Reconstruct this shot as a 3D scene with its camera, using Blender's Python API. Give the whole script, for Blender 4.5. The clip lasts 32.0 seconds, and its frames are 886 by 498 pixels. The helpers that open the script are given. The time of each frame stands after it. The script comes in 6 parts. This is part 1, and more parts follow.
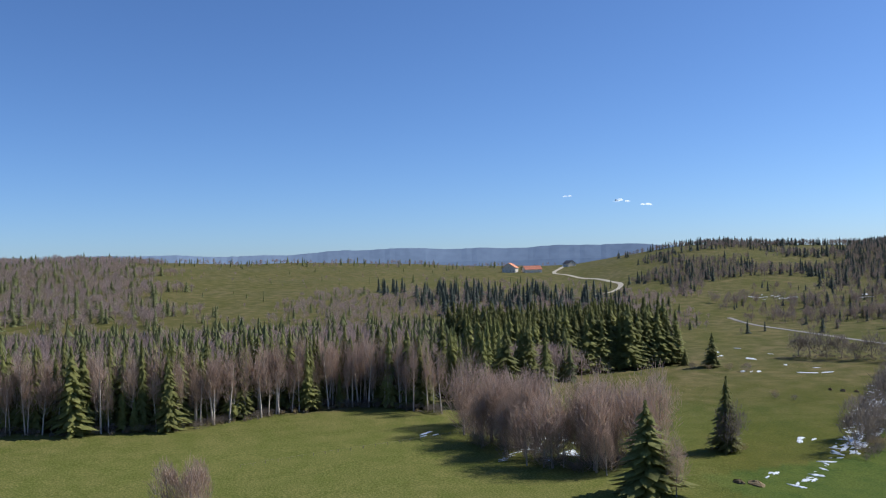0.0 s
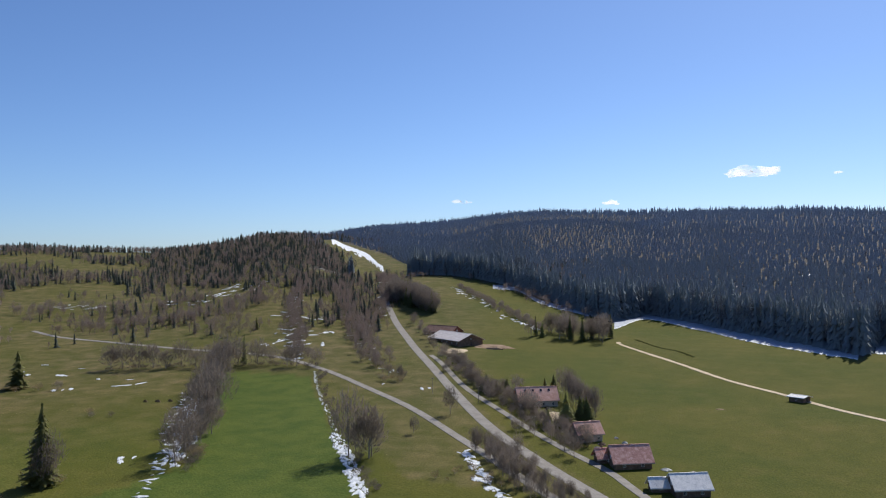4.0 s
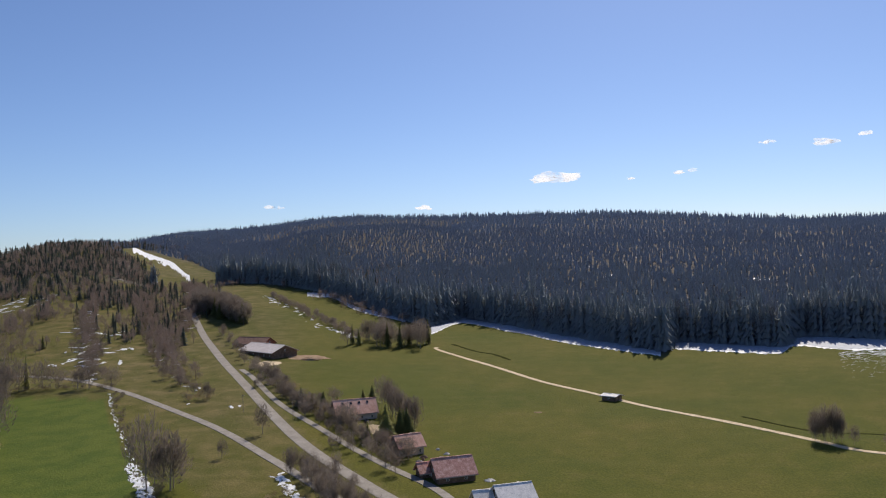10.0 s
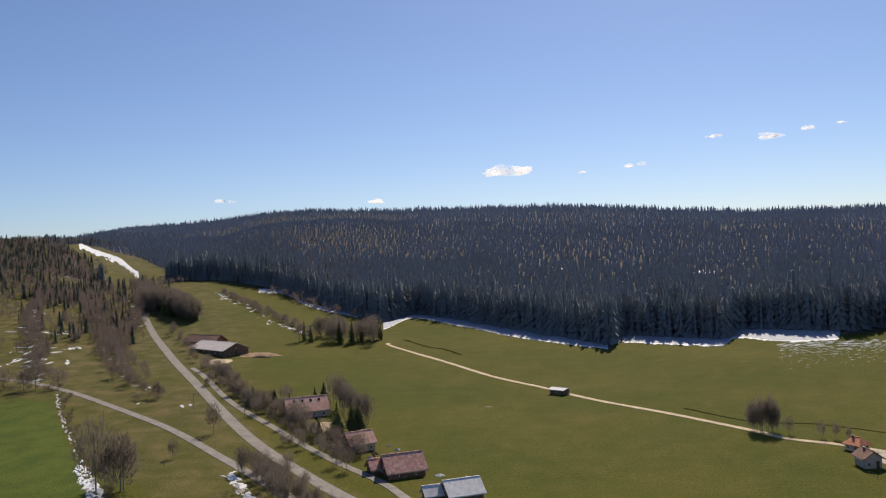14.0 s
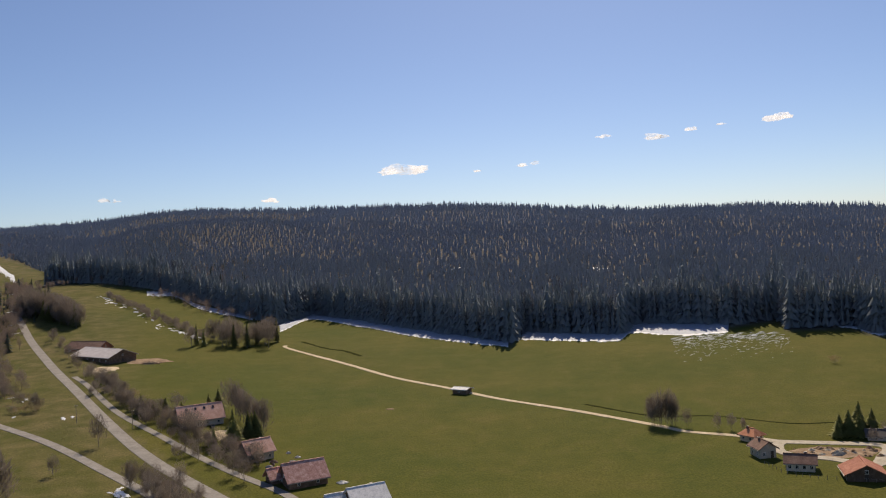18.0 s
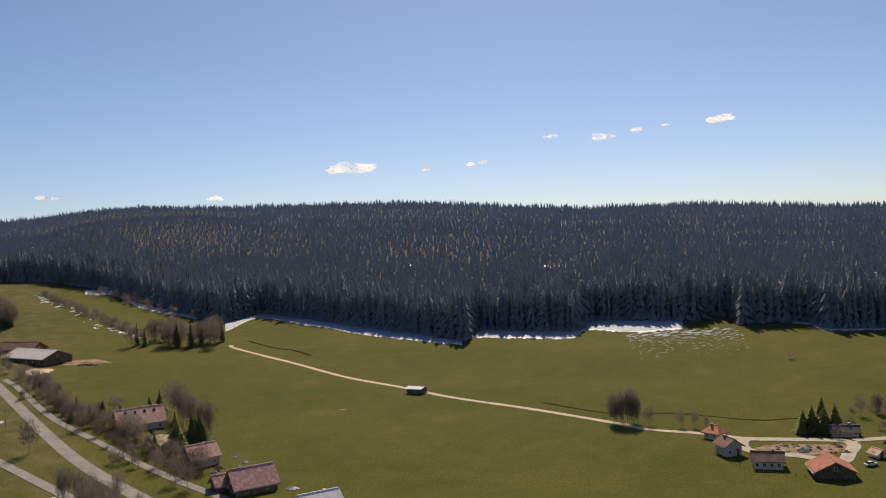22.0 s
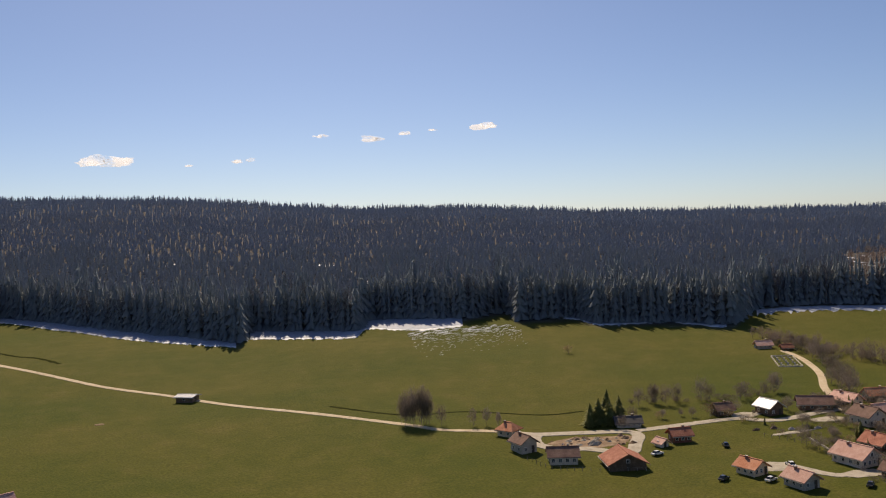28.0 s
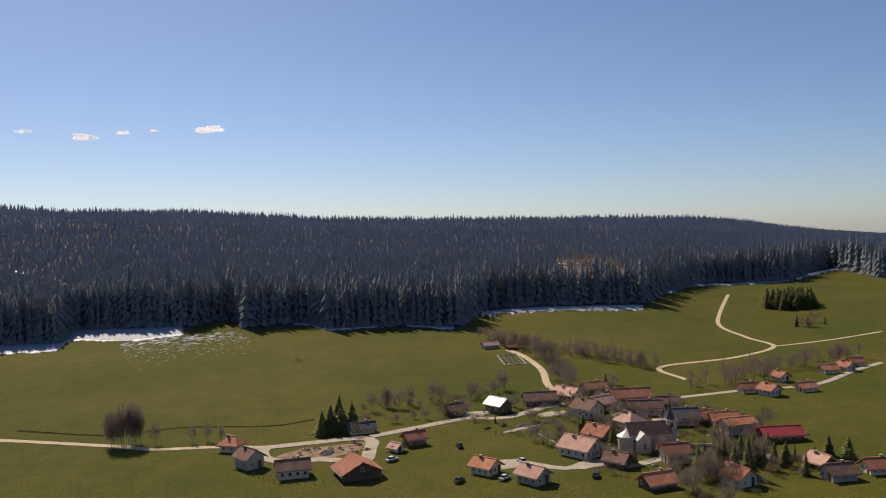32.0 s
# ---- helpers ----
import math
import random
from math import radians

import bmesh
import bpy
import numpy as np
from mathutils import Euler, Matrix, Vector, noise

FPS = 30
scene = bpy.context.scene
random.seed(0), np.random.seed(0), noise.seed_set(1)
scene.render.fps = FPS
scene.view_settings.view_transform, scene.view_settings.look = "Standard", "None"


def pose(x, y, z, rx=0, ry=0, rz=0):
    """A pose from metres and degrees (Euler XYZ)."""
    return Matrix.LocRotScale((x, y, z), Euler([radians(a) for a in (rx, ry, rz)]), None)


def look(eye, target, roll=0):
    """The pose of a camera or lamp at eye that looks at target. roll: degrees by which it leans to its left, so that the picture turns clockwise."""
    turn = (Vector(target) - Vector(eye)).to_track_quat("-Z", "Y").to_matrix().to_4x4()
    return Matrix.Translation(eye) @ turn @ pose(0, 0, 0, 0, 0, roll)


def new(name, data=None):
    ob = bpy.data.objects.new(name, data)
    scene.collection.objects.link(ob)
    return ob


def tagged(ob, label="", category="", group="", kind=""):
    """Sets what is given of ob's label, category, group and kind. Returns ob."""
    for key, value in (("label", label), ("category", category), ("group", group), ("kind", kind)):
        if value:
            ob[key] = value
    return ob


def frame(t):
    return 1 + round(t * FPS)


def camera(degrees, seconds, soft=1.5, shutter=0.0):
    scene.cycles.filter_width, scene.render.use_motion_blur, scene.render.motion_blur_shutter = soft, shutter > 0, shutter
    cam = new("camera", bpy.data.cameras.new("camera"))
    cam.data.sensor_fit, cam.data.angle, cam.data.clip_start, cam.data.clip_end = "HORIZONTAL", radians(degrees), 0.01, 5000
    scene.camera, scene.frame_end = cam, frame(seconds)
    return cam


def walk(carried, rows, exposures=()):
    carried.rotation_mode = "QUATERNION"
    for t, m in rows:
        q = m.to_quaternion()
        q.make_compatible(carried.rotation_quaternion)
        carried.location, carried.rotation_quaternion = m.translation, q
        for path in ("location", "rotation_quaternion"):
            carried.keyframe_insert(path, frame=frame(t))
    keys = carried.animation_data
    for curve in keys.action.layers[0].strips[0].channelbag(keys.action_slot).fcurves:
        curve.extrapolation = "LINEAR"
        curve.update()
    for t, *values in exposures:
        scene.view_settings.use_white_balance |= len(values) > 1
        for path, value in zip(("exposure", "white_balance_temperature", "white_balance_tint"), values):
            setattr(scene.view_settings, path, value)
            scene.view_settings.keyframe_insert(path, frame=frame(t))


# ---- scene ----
cam = camera(55.2, 32.0, soft=1.1)
# seconds, place in metres, turn in degrees
PATH = [
    (0, 32.83, -58.21, 76.38, 91.259, 1.336, 71.807),
    (0.5, 31.30, -56.19, 77.10, 91.244, 1.331, 69.618),
    (1, 29.44, -54.74, 77.76, 91.197, 1.352, 66.352),
    (1.5, 27.31, -53.94, 78.35, 91.148, 1.274, 62.556),
    (2, 25.04, -53.69, 78.87, 91.048, 1.160, 56.167),
    (2.5, 22.71, -53.78, 79.30, 90.885, 1.163, 46.839),
    (3, 20.23, -53.93, 79.65, 90.709, 0.911, 38.783),
    (3.5, 17.50, -53.96, 79.95, 90.639, 0.966, 32.118),
    (4, 14.64, -53.64, 80.19, 90.617, 1.090, 26.948),
    (4.5, 12.43, -52.25, 80.26, 90.650, 1.177, 23.957),
    (6.5, 7.72, -42.30, 79.79, 90.842, 1.736, 17.310),
    (7, 7.08, -40.25, 79.70, 90.823, 1.757, 16.679),
    (7.5, 6.88, -38.89, 79.71, 90.823, 1.835, 16.147),
    (8, 6.85, -37.89, 79.80, 90.808, 1.855, 15.719),
    (8.5, 6.90, -37.13, 79.95, 90.775, 1.940, 15.383),
    (9, 7.01, -36.56, 80.14, 90.746, 1.954, 15.077),
    (9.5, 7.17, -36.17, 80.37, 90.697, 2.051, 14.786),
    (10, 7.34, -35.97, 80.64, 90.638, 2.101, 14.460),
    (10.5, 7.49, -35.98, 80.94, 90.538, 2.089, 14.145),
    (11, 7.63, -36.20, 81.27, 90.455, 2.106, 13.821),
    (11.5, 7.77, -36.60, 81.63, 90.407, 2.157, 13.493),
    (12, 7.97, -37.16, 81.98, 90.359, 2.172, 13.282),
    (12.5, 8.29, -37.87, 82.32, 90.301, 2.225, 13.030),
    (13, 8.79, -38.71, 82.60, 90.217, 2.253, 12.625),
    (13.5, 9.45, -39.70, 82.83, 90.139, 2.304, 12.227),
    (14, 10.17, -40.63, 82.99, 90.041, 2.407, 11.314),
    (14.5, 10.48, -40.82, 83.10, 89.948, 2.406, 10.461),
    (16.5, 9.00, -37.81, 83.36, 89.758, 2.842, 6.314),
    (17, 8.32, -36.46, 83.32, 89.697, 2.838, 5.600),
    (17.5, 7.51, -34.63, 83.16, 89.672, 2.850, 4.871),
    (18, 6.70, -32.67, 82.94, 89.654, 2.900, 4.287),
    (18.5, 5.90, -30.69, 82.66, 89.634, 2.886, 3.691),
    (19, 5.12, -28.71, 82.33, 89.616, 2.852, 3.177),
    (19.5, 4.38, -26.80, 81.97, 89.593, 2.841, 2.659),
    (20, 3.75, -24.96, 81.63, 89.573, 2.821, 2.186),
    (20.5, 3.25, -23.23, 81.32, 89.553, 2.830, 1.785),
    (21, 2.87, -21.60, 81.05, 89.499, 2.824, 1.401),
    (21.5, 2.57, -20.04, 80.81, 89.459, 2.773, 1.062),
    (22, 2.34, -18.51, 80.59, 89.440, 2.852, 0.746),
    (22.5, 2.15, -16.99, 80.37, 89.406, 2.823, 0.417),
    (23, 1.98, -15.45, 80.17, 89.371, 2.880, 0.088),
    (23.5, 1.82, -13.86, 79.99, 89.336, 2.896, -0.169),
    (24, 1.60, -12.26, 79.84, 89.312, 2.919, -0.448),
    (24.5, 0.97, -10.68, 79.75, 89.299, 2.877, -0.788),
    (26.5, -3.26, -3.76, 79.38, 89.138, 2.693, -5.647),
    (27, -3.92, -0.98, 78.89, 89.023, 2.385, -8.413),
    (27.5, -4.08, 2.13, 78.13, 88.935, 2.376, -11.799),
    (28, -3.86, 4.87, 77.35, 88.854, 2.212, -14.902),
    (28.5, -3.17, 7.28, 76.58, 88.798, 1.957, -18.116),
    (29, -1.96, 9.53, 75.80, 88.797, 1.841, -21.075),
    (29.5, -0.43, 11.74, 75.06, 88.809, 1.808, -23.334),
    (30, 1.09, 13.98, 74.39, 88.813, 1.752, -25.558),
    (30.5, 2.31, 16.26, 73.82, 88.828, 1.638, -27.544),
    (31, 3.06, 18.63, 73.37, 88.848, 1.600, -29.601),
    (31.5, 3.40, 21.08, 73.00, 88.847, 1.596, -31.306),
    (32, 3.47, 23.58, 72.71, 88.871, 1.580, -33.024),
]
walk(cam, [(row[0], pose(*row[1:])) for row in PATH], [(0, 0.12, 5950, 10), (2, 0.1, 6050, 10), (4, 0.0, 6350, 11), (9, -0.06, 6850, 14), (16, -0.12, 7600, 15), (24, -0.15, 8100, 16), (28, -0.18, 8200, 17), (32, -0.2, 7800, 16)])

# ---- sky and sun ----
SUN_BEARING, SUN_HEIGHT = 5.0, 43.0
world = bpy.data.worlds.new("sky")
scene.world = world
world.use_nodes = True
wn = world.node_tree
sky = wn.nodes.new("ShaderNodeTexSky")
sky.sky_type, sky.sun_disc = "NISHITA", False
sky.sun_elevation, sky.sun_rotation = radians(SUN_HEIGHT), radians(SUN_BEARING)
sky.altitude, sky.air_density, sky.dust_density, sky.ozone_density = 1500, 0.95, 1.3, 5.0
deep = wn.nodes.new("ShaderNodeHueSaturation")
deep.inputs["Saturation"].default_value = 1.0
wn.links.new(sky.outputs[0], deep.inputs["Color"])
cool = wn.nodes.new("ShaderNodeMix")
cool.data_type, cool.blend_type = "RGBA", "MULTIPLY"
cool.inputs["Factor"].default_value, cool.inputs["B"].default_value = 1.0, (0.85, 0.955, 1.11, 1)
wn.links.new(deep.outputs[0], cool.inputs["A"])
wn.links.new(cool.outputs["Result"], wn.nodes["Background"].inputs[0])
wn.nodes["Background"].inputs[1].default_value = 0.1
sun = new("sun", bpy.data.lights.new("sun", "SUN"))
sun.data.energy, sun.data.angle, sun.data.color = 4.8, radians(0.5), (1.0, 0.94, 0.82)
sd = Vector((math.sin(radians(SUN_BEARING)) * math.cos(radians(SUN_HEIGHT)), math.cos(radians(SUN_BEARING)) * math.cos(radians(SUN_HEIGHT)), math.sin(radians(SUN_HEIGHT))))
sun.matrix_world = look(sd * 300, (0, 0, 0))


# ---- materials ----
def surface(name, colours, scale=1.0, rough=0.85, bump=0.0, metal=0.0, per_object=0.0, fine=6.0, spec=0.3, translucent=0.0):
    """A node material whose colour runs through colours by two sizes of noise (scale per metre), varied from object to object."""
    m = bpy.data.materials.new(name)
    m.use_nodes = True
    nt = m.node_tree
    bsdf = nt.nodes["Principled BSDF"]
    geo = nt.nodes.new("ShaderNodeNewGeometry")
    n1, n2 = nt.nodes.new("ShaderNodeTexNoise"), nt.nodes.new("ShaderNodeTexNoise")
    for n, s, det in ((n1, scale, 4), (n2, scale * fine, 3)):
        n.inputs["Scale"].default_value, n.inputs["Detail"].default_value = s, det
        nt.links.new(geo.outputs["Position"], n.inputs["Vector"])
    mix = nt.nodes.new("ShaderNodeMath")
    mix.operation = "MULTIPLY_ADD"
    mix.inputs[1].default_value = 0.45
    nt.links.new(n2.outputs["Fac"], mix.inputs[0])
    half = nt.nodes.new("ShaderNodeMath")
    half.operation = "MULTIPLY"
    half.inputs[1].default_value = 0.55
    nt.links.new(n1.outputs["Fac"], half.inputs[0])
    nt.links.new(half.outputs[0], mix.inputs[2])
    ramp = nt.nodes.new("ShaderNodeValToRGB")
    els = ramp.color_ramp.elements
    while len(els) < len(colours):
        els.new(0.5)
    for i, c in enumerate(colours):
        els[i].position = 0.34 + 0.32 * i / max(1, len(colours) - 1)
        els[i].color = (*c, 1)
    nt.links.new(mix.outputs[0], ramp.inputs[0])
    last = ramp.outputs[0]
    if per_object:
        info = nt.nodes.new("ShaderNodeObjectInfo")
        hsv = nt.nodes.new("ShaderNodeHueSaturation")
        mr = nt.nodes.new("ShaderNodeMapRange")
        mr.inputs["To Min"].default_value, mr.inputs["To Max"].default_value = 1 - per_object, 1 + per_object
        nt.links.new(info.outputs["Random"], mr.inputs["Value"])
        nt.links.new(mr.outputs[0], hsv.inputs["Value"])
        nt.links.new(last, hsv.inputs["Color"])
        last = hsv.outputs[0]
    nt.links.new(last, bsdf.inputs["Base Color"])
    bsdf.inputs["Roughness"].default_value = rough
    bsdf.inputs["Metallic"].default_value = metal
    bsdf.inputs["Specular IOR Level"].default_value = spec
    if translucent:
        thin(nt, last, translucent)
    if bump:
        b = nt.nodes.new("ShaderNodeBump")
        b.inputs["Strength"].default_value, b.inputs["Distance"].default_value = 0.6, bump
        nt.links.new(n2.outputs["Fac"], b.inputs["Height"])
        nt.links.new(b.outputs[0], bsdf.inputs["Normal"])
    return m


def thin(nt, colour, share):
    """Lets a share of the light pass through thin twigs and needles."""
    bsdf, out = nt.nodes["Principled BSDF"], nt.nodes["Material Output"]
    tr, mx = nt.nodes.new("ShaderNodeBsdfTranslucent"), nt.nodes.new("ShaderNodeMixShader")
    nt.links.new(colour, tr.inputs["Color"])
    mx.inputs[0].default_value = share
    nt.links.new(bsdf.outputs[0], mx.inputs[1])
    nt.links.new(tr.outputs[0], mx.inputs[2])
    nt.links.new(mx.outputs[0], out.inputs["Surface"])


def island_surface(name, dark, light, rough=0.9, scale=0.02, translucent=0.0):
    """A material for masses of joined small pieces: each island between dark and light, with wide patches."""
    m = bpy.data.materials.new(name)
    m.use_nodes = True
    nt = m.node_tree
    bsdf = nt.nodes["Principled BSDF"]
    geo = nt.nodes.new("ShaderNodeNewGeometry")
    n1 = nt.nodes.new("ShaderNodeTexNoise")
    n1.inputs["Scale"].default_value = scale
    nt.links.new(geo.outputs["Position"], n1.inputs["Vector"])
    av = nt.nodes.new("ShaderNodeMath")
    av.operation = "MULTIPLY_ADD"
    av.inputs[1].default_value = 0.6
    sc = nt.nodes.new("ShaderNodeMath")
    sc.operation = "MULTIPLY"
    sc.inputs[1].default_value = 0.5
    nt.links.new(n1.outputs["Fac"], sc.inputs[0])
    nt.links.new(geo.outputs["Random Per Island"], av.inputs[0])
    nt.links.new(sc.outputs[0], av.inputs[2])
    mx = nt.nodes.new("ShaderNodeMix")
    mx.data_type = "RGBA"
    mx.inputs["A"].default_value, mx.inputs["B"].default_value = (*dark, 1), (*light, 1)
    nt.links.new(av.outputs[0], mx.inputs["Factor"])
    nt.links.new(mx.outputs["Result"], bsdf.inputs["Base Color"])
    bsdf.inputs["Roughness"].default_value = rough
    bsdf.inputs["Specular IOR Level"].default_value = 0.15
    if translucent:
        thin(nt, mx.outputs["Result"], translucent)
    return m


def meadow_surface():
    """The ground: meadow, dry pasture and forest floor, told apart by the attributes wood and dry."""
    m = bpy.data.materials.new("meadow_ground")
    m.use_nodes = True
    nt = m.node_tree
    bsdf = nt.nodes["Principled BSDF"]
    geo = nt.nodes.new("ShaderNodeNewGeometry")

    def noise_node(s, det=4, stretch=None):
        n = nt.nodes.new("ShaderNodeTexNoise")
        n.inputs["Scale"].default_value, n.inputs["Detail"].default_value = s, det
        if stretch:
            mp = nt.nodes.new("ShaderNodeMapping")
            mp.inputs["Scale"].default_value = stretch
            mp.inputs["Rotation"].default_value = (0, 0, radians(32))
            nt.links.new(geo.outputs["Position"], mp.inputs["Vector"])
            nt.links.new(mp.outputs[0], n.inputs["Vector"])
        else:
            nt.links.new(geo.outputs["Position"], n.inputs["Vector"])
        return n

    def ramp_node(src, stops):
        r = nt.nodes.new("ShaderNodeValToRGB")
        while len(r.color_ramp.elements) < len(stops):
            r.color_ramp.elements.new(0.5)
        for e, (p, c) in zip(r.color_ramp.elements, stops):
            e.position, e.color = p, (*c, 1)
        nt.links.new(src, r.inputs[0])
        return r.outputs[0]

    def mix_node(fac, a, b):
        x = nt.nodes.new("ShaderNodeMix")
        x.data_type = "RGBA"
        for s, k in ((fac, "Factor"), (a, "A"), (b, "B")):
            if isinstance(s, float):
                x.inputs[k].default_value = s
            else:
                nt.links.new(s, x.inputs[k])
        return x.outputs["Result"]

    def attr(name):
        a = nt.nodes.new("ShaderNodeAttribute")
        a.attribute_name = name
        return a.outputs["Fac"]

    wide, mid, fine, streak = noise_node(0.011), noise_node(0.09, 5), noise_node(1.3, 4), noise_node(0.05, 4, (0.25, 1.6, 1))
    lush = ramp_node(wide.outputs["Fac"], [(0.35, (0.060, 0.077, 0.008)), (0.5, (0.081, 0.086, 0.011)), (0.65, (0.105, 0.098, 0.017))])
    tuft = ramp_node(mid.outputs["Fac"], [(0.32, (0.051, 0.063, 0.008)), (0.52, (0.081, 0.085, 0.012)), (0.7, (0.129, 0.105, 0.030))])
    meadow = mix_node(0.3, lush, tuft)
    meadow = mix_node(ramp_node(streak.outputs["Fac"], [(0.5, (0, 0, 0)), (0.75, (0.12, 0.12, 0.12))]), meadow, ramp_node(fine.outputs["Fac"], [(0.4, (0.07, 0.085, 0.018)), (0.6, (0.12, 0.115, 0.036))]))
    green = ramp_node(mid.outputs["Fac"], [(0.35, (0.058, 0.089, 0.014)), (0.6, (0.082, 0.108, 0.018))])
    meadow = mix_node(attr("lush"), meadow, green)
    dry = ramp_node(mid.outputs["Fac"], [(0.35, (0.079, 0.079, 0.021)), (0.5, (0.114, 0.099, 0.039)), (0.68, (0.173, 0.135, 0.066))])
    pale = ramp_node(fine.outputs["Fac"], [(0.35, (0.099, 0.112, 0.021)), (0.5, (0.122, 0.131, 0.028)), (0.66, (0.166, 0.158, 0.053))])
    meadow = mix_node(attr("pale"), meadow, mix_node(0.5, pale, ramp_node(mid.outputs["Fac"], [(0.35, (0.090, 0.109, 0.020)), (0.65, (0.155, 0.147, 0.044))])))
    grain = nt.nodes.new("ShaderNodeMix")
    grain.data_type, grain.blend_type = "RGBA", "MULTIPLY"
    grain.inputs["Factor"].default_value = 1.0
    nt.links.new(mix_node(attr("dry"), meadow, dry), grain.inputs["A"])
    nt.links.new(ramp_node(fine.outputs["Fac"], [(0.3, (0.74, 0.76, 0.72)), (0.5, (1.0, 1.0, 1.0)), (0.72, (1.32, 1.26, 1.28))]), grain.inputs["B"])
    ground = grain.outputs["Result"]
    floor_ = ramp_node(mid.outputs["Fac"], [(0.35, (0.060, 0.052, 0.044)), (0.55, (0.095, 0.085, 0.075)), (0.66, (0.13, 0.12, 0.11)), (0.72, (0.42, 0.44, 0.48))])
    ground = mix_node(attr("wood"), ground, floor_)
    nt.links.new(ground, bsdf.inputs["Base Color"])
    bsdf.inputs["Roughness"].default_value = 0.95
    bsdf.inputs["Specular IOR Level"].default_value = 0.1
    b = nt.nodes.new("ShaderNodeBump")
    b.inputs["Strength"].default_value, b.inputs["Distance"].default_value = 0.7, 0.35
    nt.links.new(fine.outputs["Fac"], b.inputs["Height"])
    nt.links.new(b.outputs[0], bsdf.inputs["Normal"])
    return m


